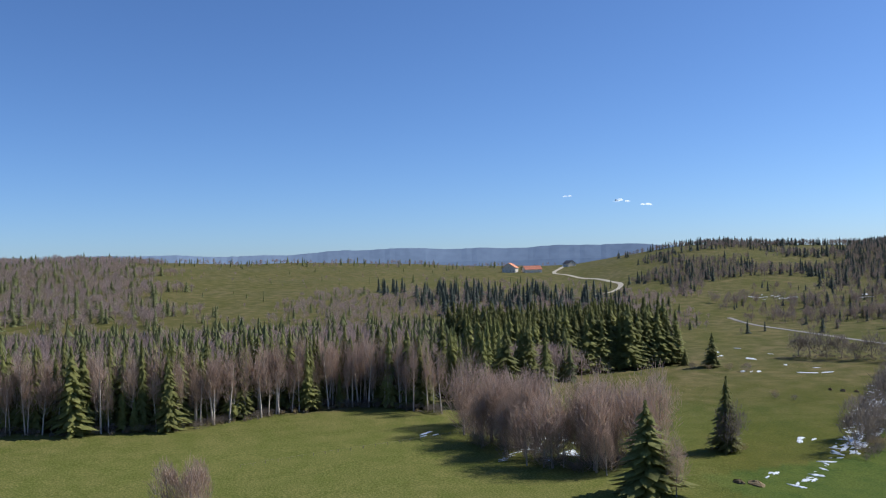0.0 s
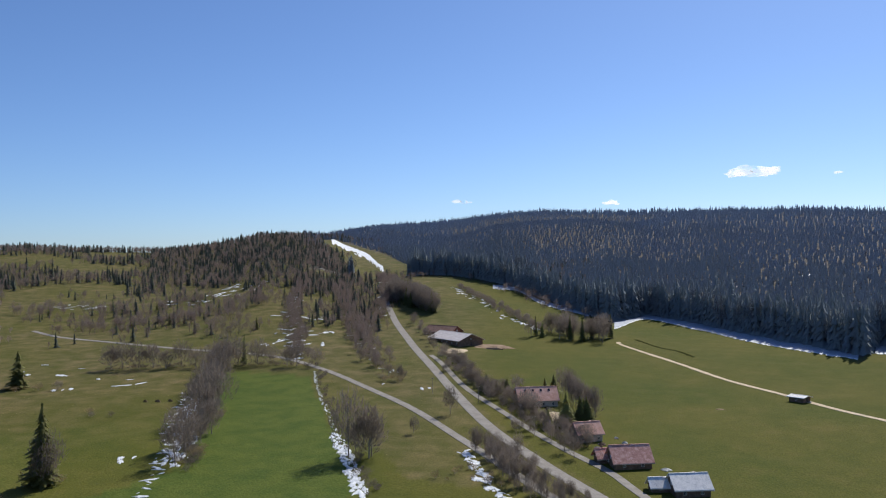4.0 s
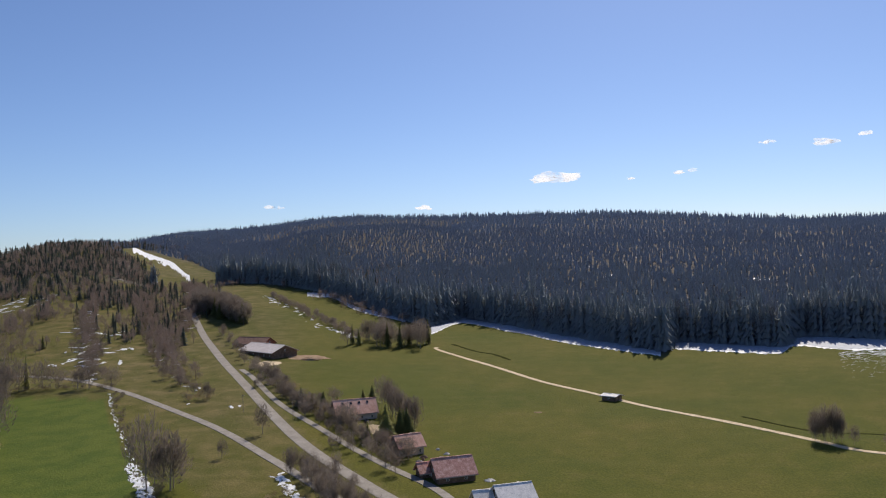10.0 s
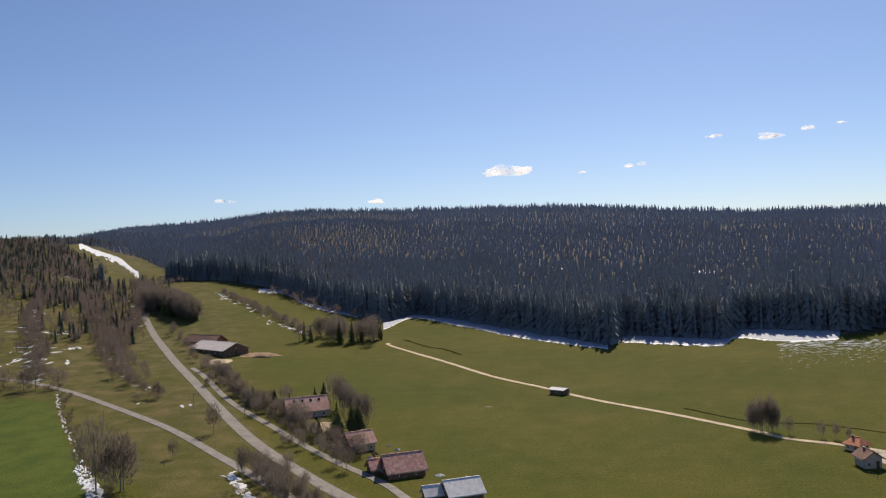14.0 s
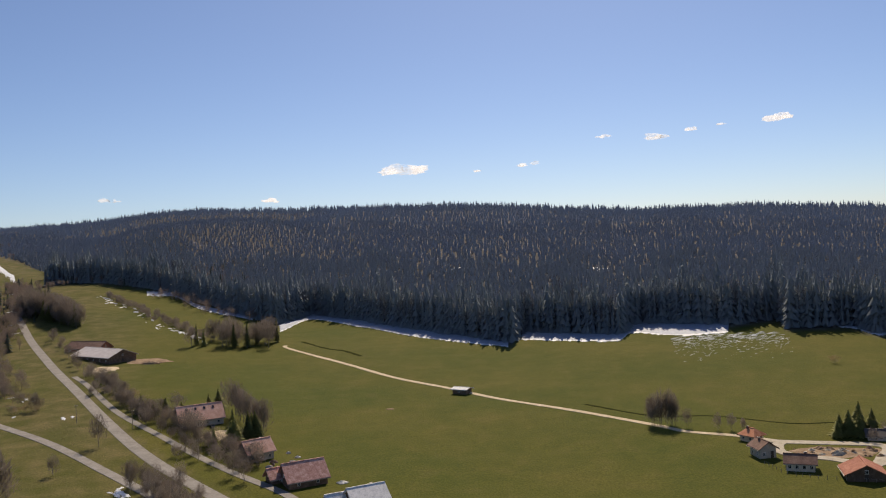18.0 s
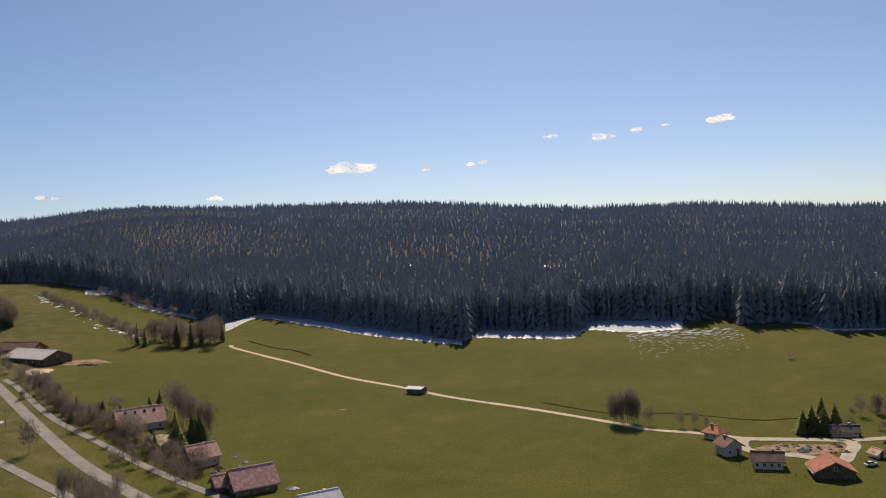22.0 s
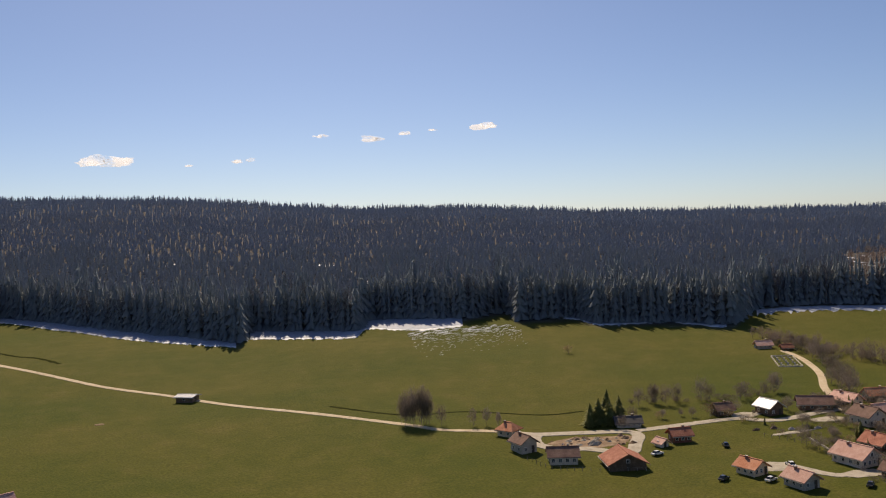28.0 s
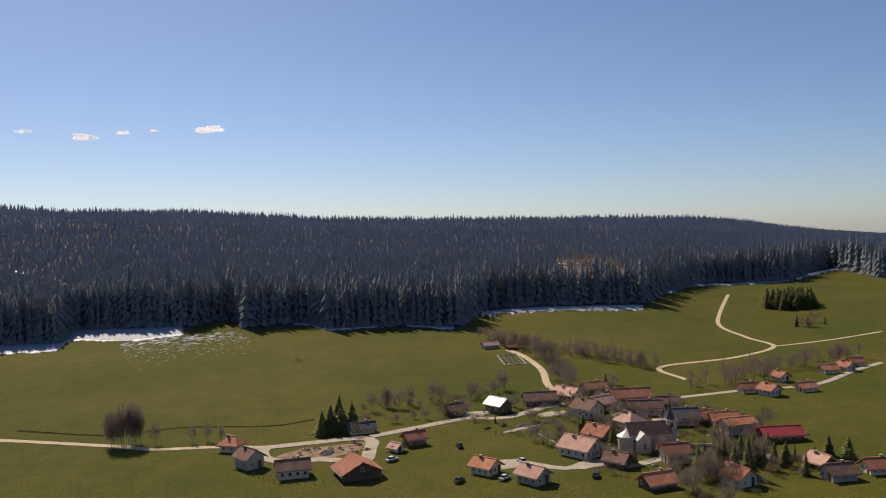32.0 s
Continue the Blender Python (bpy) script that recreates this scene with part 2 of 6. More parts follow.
M = {
    "meadow": meadow_surface(),
    "asphalt": surface("weathered_asphalt", [(0.185, 0.168, 0.150), (0.245, 0.226, 0.204), (0.305, 0.285, 0.26)], 0.25, 0.9, 0.02),
    "gravel": surface("pale_gravel", [(0.315, 0.273, 0.210), (0.441, 0.389, 0.304), (0.525, 0.472, 0.378)], 0.5, 0.95, 0.04),
    "sand": surface("ochre_gravel", [(0.413, 0.325, 0.213), (0.562, 0.450, 0.300), (0.663, 0.562, 0.413)], 0.4, 0.95, 0.04),
    "dirt": surface("bare_earth", [(0.16, 0.10, 0.06), (0.27, 0.18, 0.11), (0.40, 0.30, 0.20)], 0.25, 0.95, 0.1),
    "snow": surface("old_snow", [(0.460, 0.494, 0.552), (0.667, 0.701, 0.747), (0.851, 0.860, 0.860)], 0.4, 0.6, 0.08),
    "spruce": surface("spruce_needles", [(0.145, 0.150, 0.045), (0.215, 0.218, 0.068), (0.295, 0.288, 0.100)], 0.5, 0.8, per_object=0.3, translucent=0.4),
    "twigs": surface("bare_twigs", [(0.15, 0.122, 0.10), (0.215, 0.178, 0.148), (0.29, 0.245, 0.205)], 0.4, 0.9, per_object=0.25, translucent=0.4),
    "twigs_red": surface("reddish_bare_twigs", [(0.30, 0.215, 0.165), (0.42, 0.305, 0.240), (0.52, 0.395, 0.32)], 0.4, 0.9, per_object=0.2, translucent=0.4),
    "scrub": surface("dry_scrub", [(0.209, 0.154, 0.083), (0.297, 0.226, 0.127), (0.396, 0.314, 0.187)], 0.6, 0.9, per_object=0.25, translucent=0.4),
    "bark": surface("grey_bark", [(0.20, 0.165, 0.135), (0.30, 0.255, 0.21), (0.42, 0.365, 0.305)], 1.0, 0.95, 0.03),
    "pale_bark": surface("pale_grey_bark", [(0.34, 0.285, 0.235), (0.47, 0.40, 0.34), (0.60, 0.53, 0.46)], 0.8, 0.95, 0.03),
    # Aerial haze is mixed into these four needle colours, bluer with each farther belt.
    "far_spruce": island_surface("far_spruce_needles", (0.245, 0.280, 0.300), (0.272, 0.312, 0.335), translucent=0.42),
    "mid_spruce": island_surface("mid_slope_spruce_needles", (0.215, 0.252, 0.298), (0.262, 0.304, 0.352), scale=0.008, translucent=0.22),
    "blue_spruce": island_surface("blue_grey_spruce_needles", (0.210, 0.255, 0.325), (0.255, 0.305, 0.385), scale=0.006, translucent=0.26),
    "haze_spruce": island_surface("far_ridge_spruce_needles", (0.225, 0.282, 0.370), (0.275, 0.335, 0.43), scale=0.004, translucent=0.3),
    "wood_spruce": island_surface("wood_spruce_needles", (0.125, 0.142, 0.060), (0.230, 0.240, 0.108), translucent=0.4),
    "hill_spruce": island_surface("hill_spruce_needles", (0.062, 0.076, 0.062), (0.118, 0.134, 0.108), translucent=0.4),
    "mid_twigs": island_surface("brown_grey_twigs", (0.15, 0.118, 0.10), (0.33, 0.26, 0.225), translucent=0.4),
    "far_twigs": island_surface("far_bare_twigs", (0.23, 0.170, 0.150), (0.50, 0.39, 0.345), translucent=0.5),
    # Twig colour cooled to grey-blue, with the mountain's haze painted in.
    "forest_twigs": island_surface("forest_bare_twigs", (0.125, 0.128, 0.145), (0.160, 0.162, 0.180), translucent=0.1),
    "brook": surface("dark_brook_bed", [(0.025, 0.030, 0.010), (0.036, 0.040, 0.014), (0.05, 0.052, 0.02)], 0.3, 1.0, spec=0.0),
    "roof_red": surface("clay_roof_tiles", [(0.275, 0.094, 0.060), (0.388, 0.144, 0.088), (0.500, 0.225, 0.150)], 0.5, 0.85, 0.05, per_object=0.12, fine=8),
    "roof_pink": surface("faded_clay_roof_tiles", [(0.540, 0.285, 0.220), (0.660, 0.385, 0.300), (0.760, 0.500, 0.405)], 0.5, 0.85, 0.05, per_object=0.12, fine=8),
    "roof_orange": surface("new_clay_roof_tiles", [(0.475, 0.163, 0.081), (0.587, 0.237, 0.125), (0.675, 0.338, 0.213)], 0.5, 0.85, 0.05, per_object=0.1, fine=8),
    "roof_brown": surface("brown_roof_tiles", [(0.143, 0.078, 0.058), (0.221, 0.124, 0.091), (0.299, 0.182, 0.137)], 0.5, 0.85, 0.05, per_object=0.15, fine=8),
    "roof_worn": surface("rust_mottled_roof_tiles", [(0.330, 0.150, 0.120), (0.550, 0.290, 0.240), (0.740, 0.510, 0.445)], 0.8, 0.85, 0.05, fine=5),
    "roof_sheet": surface("patchy_pale_sheet_roof", [(0.58, 0.58, 0.58), (0.78, 0.77, 0.75), (0.90, 0.88, 0.86)], 0.7, 0.8, 0.01, fine=4, spec=0.2),
    # Forest-edge shade put into the snow's colour: a blue-grey copy of the old snow.
    "snow_shaded": surface("snow_with_painted_shade", [(0.24, 0.28, 0.36), (0.34, 0.385, 0.47), (0.46, 0.50, 0.57)], 0.5, 0.7, 0.08),
    "roof_pale": surface("pale_brown_sheet_roof", [(0.56, 0.49, 0.46), (0.66, 0.60, 0.57), (0.76, 0.71, 0.68)], 0.4, 0.7, 0.02, per_object=0.1),
    "dead_grass": surface("dead_grass", [(0.20, 0.17, 0.075), (0.28, 0.24, 0.11), (0.36, 0.31, 0.16)], 0.6, 0.9, translucent=0.5),
    "roof_dark": surface("dark_slate_roof", [(0.065, 0.058, 0.058), (0.104, 0.094, 0.091), (0.156, 0.143, 0.137)], 0.5, 0.6, 0.03, per_object=0.15),
    "roof_metal": surface("pale_sheet_metal_roof", [(0.50, 0.50, 0.51), (0.60, 0.60, 0.60), (0.68, 0.68, 0.67)], 0.3, 0.45, 0.01, per_object=0.1, spec=0.5),
    "roof_crimson": surface("crimson_sheet_metal_roof", [(0.33, 0.03, 0.035), (0.42, 0.05, 0.055), (0.48, 0.08, 0.08)], 0.3, 0.5, 0.01, spec=0.5),
    "plaster": surface("off_white_plaster", [(0.575, 0.499, 0.409), (0.703, 0.626, 0.524), (0.774, 0.728, 0.626)], 0.4, 0.9, 0.01, per_object=0.1),
    "plaster_warm": surface("warm_plaster", [(0.588, 0.462, 0.322), (0.700, 0.574, 0.420), (0.812, 0.686, 0.518)], 0.4, 0.9, 0.01, per_object=0.15),
    "plaster_grey": surface("grey_render", [(0.350, 0.315, 0.266), (0.462, 0.420, 0.357), (0.574, 0.525, 0.455)], 0.4, 0.9, 0.01, per_object=0.15),
    "timber": surface("brown_timber_boards", [(0.112, 0.069, 0.044), (0.175, 0.112, 0.075), (0.263, 0.181, 0.125)], 0.8, 0.85, 0.02, per_object=0.2),
    "timber_red": surface("red_brown_timber_boards", [(0.17, 0.06, 0.04), (0.23, 0.09, 0.06), (0.29, 0.13, 0.09)], 0.8, 0.85, 0.02),
    "stone": surface("pale_limestone", [(0.389, 0.347, 0.298), (0.510, 0.462, 0.401), (0.632, 0.583, 0.517)], 0.6, 0.9, 0.03),
    "frame": surface("white_painted_frame", [(0.70, 0.70, 0.68), (0.78, 0.78, 0.76)], 2.0, 0.5),
    "glass": surface("dark_window_glass", [(0.02, 0.022, 0.025), (0.035, 0.04, 0.045)], 1.0, 0.08, spec=0.6),
    "door": surface("dark_door_paint", [(0.06, 0.045, 0.035), (0.10, 0.07, 0.05)], 1.0, 0.6),
    "brick": surface("chimney_brick", [(0.25, 0.13, 0.09), (0.34, 0.19, 0.14)], 2.0, 0.9, 0.02),
    "plastic_white": surface("white_tarpaulin", [(0.46, 0.45, 0.43), (0.66, 0.65, 0.62)], 1.0, 0.5),
    "cloud": surface("cloud_vapour", [(0.30, 0.31, 0.33), (0.34, 0.35, 0.37)], 0.01, 1.0, spec=0.0),
    # The blue haze of distance is painted into the woods' colour.
    "haze_hill": surface("hazed_distant_woods", [(0.16, 0.21, 0.29), (0.20, 0.26, 0.35)], 0.004, 1.0, spec=0.0),
    "car_dark": surface("dark_car_paint", [(0.03, 0.035, 0.045), (0.05, 0.055, 0.065)], 1.0, 0.25, spec=0.6),
    "car_white": surface("white_car_paint", [(0.70, 0.70, 0.70), (0.76, 0.76, 0.75)], 1.0, 0.3, spec=0.6),
    "rubber": surface("black_rubber", [(0.02, 0.02, 0.02), (0.035, 0.035, 0.035)], 2.0, 0.8),
}

def fray_cloud(m):
    """Makes the cloud material glow faintly and thins it out in wisps."""
    nt = m.node_tree
    bsdf, out = nt.nodes["Principled BSDF"], nt.nodes["Material Output"]
    bsdf.inputs["Emission Color"].default_value, bsdf.inputs["Emission Strength"].default_value = (0.95, 0.97, 1.0, 1), 0.9
    geo, n1, ramp = nt.nodes.new("ShaderNodeNewGeometry"), nt.nodes.new("ShaderNodeTexNoise"), nt.nodes.new("ShaderNodeValToRGB")
    n1.inputs["Scale"].default_value, n1.inputs["Detail"].default_value = 0.013, 6
    nt.links.new(geo.outputs["Position"], n1.inputs["Vector"])
    ramp.color_ramp.elements[0].position, ramp.color_ramp.elements[1].position = 0.38, 0.74
    nt.links.new(n1.outputs["Fac"], ramp.inputs[0])
    clear, mx = nt.nodes.new("ShaderNodeBsdfTransparent"), nt.nodes.new("ShaderNodeMixShader")
    nt.links.new(ramp.outputs[0], mx.inputs[0])
    nt.links.new(clear.outputs[0], mx.inputs[1])
    nt.links.new(bsdf.outputs[0], mx.inputs[2])
    nt.links.new(mx.outputs[0], out.inputs["Surface"])


fray_cloud(M["cloud"])


# ---- building helpers ----
def mesh_of(name, verts, faces, mat):
    me = bpy.data.meshes.new(name)
    me.from_pydata([tuple(v) for v in verts], [], [tuple(f) for f in faces])
    if mat:
        me.materials.append(mat)
    me.validate()
    me.update()
    return me


def tri_mesh(name, verts, tris, mat):
    """A large mesh from arrays of vertices and triangles."""
    me = bpy.data.meshes.new(name)
    verts, tris = np.asarray(verts, np.float32), np.asarray(tris, np.int32)
    me.vertices.add(len(verts))
    me.vertices.foreach_set("co", verts.ravel())
    me.loops.add(tris.size)
    me.loops.foreach_set("vertex_index", tris.ravel())
    me.polygons.add(len(tris))
    me.polygons.foreach_set("loop_start", np.arange(0, tris.size, 3, dtype=np.int32))
    me.update(calc_edges=True)
    me.materials.append(mat)
    return me


def thing(name, label, category, m, group="", kind=""):
    ob = new(name)
    ob.matrix_world = m
    return tagged(ob, label, category, group, kind)


def part(name, me, parent, label="", m=None):
    ob = new(name, me)
    ob.parent = parent
    if m is not None:
        ob.matrix_basis = m
    if label:
        ob["label"] = label
    return ob


def gz(x, y):
    return float(ground_z(x, y))


def box(x0, x1, y0, y1, z0, z1):
    v = [(x0, y0, z0), (x1, y0, z0), (x1, y1, z0), (x0, y1, z0), (x0, y0, z1), (x1, y0, z1), (x1, y1, z1), (x0, y1, z1)]
    return v, [(3, 2, 1, 0), (4, 5, 6, 7), (0, 1, 5, 4), (1, 2, 6, 5), (2, 3, 7, 6), (3, 0, 4, 7)]


def join(*pieces):
    v, f = [], []
    for pv, pf in pieces:
        k = len(v)
        v += list(pv)
        f += [tuple(i + k for i in q) for q in pf]
    return v, f


def spline(points, step=4.0):
    """Points along a smooth line through the given ones."""
    p = [np.array(q, float) for q in points]
    p = [2 * p[0] - p[1]] + p + [2 * p[-1] - p[-2]]
    out = []
    for a, b, c, d in zip(p, p[1:], p[2:], p[3:]):
        n = max(2, int(np.linalg.norm(c - b) / step))
        for k in range(n):
            t = k / n
            out.append(0.5 * (2 * b + (c - a) * t + (2 * a - 5 * b + 4 * c - d) * t * t + (3 * b - a - 3 * c + d) * t ** 3))
    return np.array(out + [p[-2]])


# -- terrain: heights of valley, slopes and ridges round the middle, by bearing (degrees) --
# bearing, distance and height of the foot of the slope, distance and height of the ridge
RELIEF = [
    (-104, 780, 29.0, 1690, 100.0), (-96, 780, 29.0, 1690, 108.0), (-92.5, 780, 29.0, 1690, 97.0), (-88, 780, 29.0, 1690, 92.0),
    (-80, 780, 29.0, 1690, 90.0), (-67, 910, 25.0, 1820, 77.0), (-62, 850, 24.0, 1760, 80.0), (-59.5, 800, 23.0, 1730, 103.0), (-56, 780, 23.0, 1690, 112.0),
    (-51, 725, 21.5, 1690, 106.0), (-46, 676, 20.0, 1690, 99.0), (-42, 660, 20.5, 1550, 115.0), (-38, 650, 21.0, 1430, 133.0), (-36.3, 700, 24.0, 1800, 138.0),
    (-34.5, 740, 27.0, 2300, 172.0), (-33, 780, 30.0, 2730, 195.0), (-29, 1014, 58.0, 3120, 206.0), (-26, 970, 51.0, 3040, 207.0), (-24.3, 940, 47.0, 2990, 226.0), (-22, 910, 43.0, 2925, 234.0),
    (-15, 728, 20.0, 2730, 214.0), (-6, 650, 16.5, 2535, 199.0), (0.5, 559, 12.3, 2437, 177.0), (8, 585, 15.6, 2437, 152.0),
    (16, 590, 16.0, 2437, 142.0), (24, 598, 16.2, 2437, 116.0), (33, 572, 13.0, 2437, 102.0), (44, 676, 18.2, 2574, 100.0), (51, 910, 20.8, 2925, 87.0),
    (57, 1040, 26.0, 3315, 45.0), (65, 1105, 23.4, 3315, 5.0),
]


def ground_z(x, y):
    """Height of the ground at x, y (arrays or numbers)."""
    x, y = np.asarray(x, float), np.asarray(y, float)
    r = np.hypot(x, y) + 1e-6
    az = np.degrees(np.arctan2(x, y))
    az = np.where(az > 152, az - 360, az)
    table = np.array(RELIEF)
    z = 0
    for d in (-2.0, 0.0, 2.0):
        rb, zb, rt, zt = (np.interp(az + d, table[:, 0], table[:, k]) for k in (1, 2, 3, 4))
        low = zb * np.clip((r - 234) / (rb - 234), 0, 1) ** 1.5
        s = np.clip((r - rb) / (rt - rb), 0, 1)
        up = zb + (zt - zb) * (0.75 * s + 0.25 * s * s * (3 - 2 * s))
        down = zt - (r - rt) * 0.05
        z = z + np.where(r < rb, low, np.where(r < rt, up, np.maximum(down, -40))) / 3
    # a nearer wooded shoulder before the domed mountain, with a fold behind it
    fold = np.exp(-((az + 20) / 6.0) ** 4)
    z = z + fold * (34 * np.exp(-((r - 1650) / 300) ** 2) - 40 * np.exp(-((r - 2200) / 230) ** 2))
    far = np.clip((r - 320) / 500, 0, 1)
    z = z + 0.25 * np.sin(x / 23 + 1.3) * np.cos(y / 31) + far * (1.6 * np.sin(x / 47 + y / 90) * np.cos(y / 61 - x / 130) + 2.5 * np.sin(x / 140 + 2) * np.sin(y / 170))
    return z
# -- end of terrain --

# ---- the plan: lines on the ground ----
ROAD_MAIN = [(-34.0, 184.5), (-69.9, 221.9), (-102.1, 255.4), (-156.5, 317.5), (-222.9, 405.6), (-287.0, 490.1), (-357.4, 587.5), (-411.1, 664.2), (-450.6, 719.5)]
ROAD_SIDE = [(-46.0, 180.0), (-89.4, 221.0), (-146.1, 276.9), (-214.3, 336.5), (-302.7, 395.2), (-372.3, 425.5), (-466.7, 428.6), (-578.8, 434.1), (-647.0, 448.9)]
LANE_HOUSES = [(-32.0, 196.0), (-59.5, 232.9), (-75.0, 253.2), (-101.1, 279.0), (-146.2, 327.7), (-189.6, 375.1), (-237.5, 438.1), (-258.7, 462.9)]
ROAD_EAST = [(-953.6, 470.3), (-957.2, 500.8), (-1040.4, 561.5), (-1110.5, 578.5), (-1288.7, 607.8), (-1373.3, 616.8), (-1559.4, 735.8)]
TRACK = [(-159.5, 582.1), (-154.8, 570.8), (-110.8, 518.5), (-65.5, 458.5), (-30.8, 423.9), (-1.4, 390.6), (35.0, 358.3), (64.6, 328.2), (75.6, 315.2), (91.8, 306.6), (105.9, 296.2)]
LOOP_ROAD = [(96.0, 302.0), (105.0, 295.9), (123.9, 291.2), (138.0, 287.2), (139.5, 281.0), (134.1, 272.7), (127.0, 262.5), (121.2, 266.4), (115.9, 271.8), (106.2, 276.5), (101.9, 282.2), (103.4, 291.0), (107.0, 295.4)]
VILLAGE_ROAD = [(142.2, 286.9), (166.1, 287.4), (183.3, 286.6), (195.6, 278.1), (226.5, 281.1), (233.7, 263.0), (224.9, 248.0)]
LANE_WEST = [(234.7, 294.1), (245.6, 314.4), (263.5, 339.9), (276.8, 369.7), (281.4, 390.2)]
LANE_FRONT = [(203.5, 206.9), (187.3, 207.8), (182.7, 215.2), (170.7, 217.2), (167.2, 223.8), (165.1, 229.4)]
PATH_HILL = [(572.3, 475.5), (459.7, 394.6), (425.4, 347.0), (408.7, 315.7), (362.3, 305.6), (312.2, 309.1), (301.2, 283.9)]
PATH_HILL_B = [(408.7, 315.7), (450.5, 308.7), (493.3, 303.3)]
ROAD_FAR = [(267.5, 262.0), (304.6, 254.7), (335.4, 243.3), (376.6, 250.2), (406.3, 253.7)]
FOREST_EDGE = [(-643.3, 849.7), (-586.8, 903.4), (-507.1, 923.8), (-352.7, 848.6), (-252.3, 738.6), (-193.5, 683.9), (-177.7, 748.2), (-121.8, 702.3), (-70.1, 633.0), (-24.6, 581.1), (6.3, 540.9), (14.9, 589.0), (81.2, 553.5), (96.0, 595.4), (159.6, 560.0), (194.2, 577.4), (188.1, 537.8), (227.9, 536.2), (230.1, 506.0), (277.3, 490.0), (301.3, 464.7), (357.2, 515.8), (405.0, 497.5), (466.5, 467.4), (543.2, 509.1), (632.3, 548.4), (713.2, 516.1), (831.7, 551.1), (765.3, 458.3)]
WOODS_EDGE = [(-396.0, -150.0), (-391.6, -127.0), (-384.5, -105.3), (-381.5, -81.5), (-378.2, -57.1), (-386.3, -31.4), (-395.7, -3.4), (-402.0, 26.6), (-394.1, 48.4), (-367.0, 70.2)]
CLUMP_EAST = [(-345.0, 84.0), (-302.0, 74.0), (-262.0, 78.0), (-242.0, 94.0), (-262.0, 110.0)]
HEDGE_A = [(-228.7, 195.6), (-268.9, 249.6), (-321.0, 312.3), (-367.3, 370.7)]
FIELD_LINE = [(-142.8, 190.9), (-171.4, 227.5), (-209.9, 272.1), (-271.6, 345.5), (-302.4, 385.7)]
TREE_ROW = [(-440.9, 347.2), (-409.3, 368.4), (-363.8, 391.3), (-312.0, 402.3)]
SLOPE_STRIP = [(-940.0, 1340.0), (-860.0, 1284.0), (-772.0, 1205.0), (-630.0, 1020.0)]
HEDGE_SNOW = [(-410.0, 806.0), (-349.0, 738.0), (-272.0, 640.0), (-225.0, 591.0)]
SNOW_BANK = [(-372.0, 831.0), (-340.0, 831.0), (-284.0, 753.0), (-223.0, 711.0)]
GROVE = [(-438.0, 706.0), (-382.0, 653.0), (-351.0, 635.0)]
STRIP_A = [(-336.2, 416.5), (-413.1, 517.9), (-494.0, 622.3), (-592.0, 773.3)]
STRIP_B = [(-237.0, 375.5), (-313.4, 470.3), (-422.3, 612.8), (-544.2, 776.1)]
STRIP_C = [(-348.1, 513.5), (-454.2, 737.5), (-567.7, 915.0)]
BUSH_SLOPE = [(-645.8, 555.8), (-562.8, 511.5), (-534.3, 538.4), (-538.9, 590.2), (-543.8, 639.4), (-605.8, 474.1), (-722.6, 525.7), (-636.8, 624.0), (-471.2, 496.9)]
SLOPE_SNOW = [(-726.7, 562.9), (-636.8, 624.0), (-623.1, 679.2), (-629.3, 715.4), (-456.0, 578.2), (-409.5, 519.2), (-381.0, 473.3), (-472.4, 333.2), (-399.6, 321.5)]
YARD_TREES = [(-220.3, 415.9), (-199.9, 396.8), (-180.7, 378.3), (-160.6, 354.9), (-128.7, 305.5), (-167.4, 382.9), (-109.0, 291.3), (-99.3, 284.5)]
ROAD_TREES = [(-171.6, 317.5), (-170.0, 277.7), (-166.4, 234.1), (-237.8, 383.4), (-294.8, 429.8), (-132.6, 262.1), (-115.0, 241.7), (-103.4, 230.1), (-89.1, 217.6)]
GARDEN_ROW = [(-132.2, 373.1), (-102.9, 332.8)]
STREAM = [(-162.4, 618.9), (-115.0, 539.8), (-43.1, 427.5), (40.0, 371.0), (66.8, 344.2), (91.5, 339.0), (118.1, 321.9), (135.9, 320.9)]
STREAM_TREES = [(160.4, 320.8), (170.3, 320.0), (179.5, 317.5), (206.4, 311.6), (225.2, 316.7)]
BROOK_WEST = [(295.9, 425.6), (293.2, 390.2), (298.7, 363.6), (306.1, 329.6), (307.7, 312.2)]
BROOK_FAR = [(294.3, 270.1), (326.0, 268.0), (361.3, 272.4), (408.7, 272.7)]
VILLAGE_TREES = [(201.8, 193.2), (197.2, 186.1), (212.4, 192.4), (221.3, 193.1), (223.4, 187.5), (224.1, 179.2), (221.1, 170.6), (232.8, 175.6), (243.8, 178.0), (245.4, 172.5), (183.9, 179.9), (226.1, 205.7)]
SNOW_EDGE_A = [(-181.0, 646.0), (-172.1, 723.2), (-116.4, 669.1), (-66.8, 600.6), (-23.7, 556.3), (4.3, 532.8)]
SNOW_EDGE_B = [(13.7, 559.8), (47.4, 542.5), (76.0, 532.2), (89.9, 560.6), (115.1, 537.7), (149.0, 537.8)]
SNOW_EDGE_C = [(199.1, 562.0), (225.2, 530.1), (232.4, 502.7), (274.1, 498.4), (280.4, 488.4), (296.2, 463.1)]
SNOW_EDGE_D = [(347.0, 505.1), (366.9, 501.8), (399.6, 491.1), (429.1, 475.7), (461.1, 462.3)]
SNOW_EDGE_E = [(500.5, 499.9), (546.3, 511.9), (612.6, 538.3), (714.2, 522.9), (777.7, 528.9), (841.3, 538.0)]
FENCE_EAST = [(-302.8, -31.7), (-312.1, 2.8), (-319.4, 36.3), (-328.0, 71.0)]
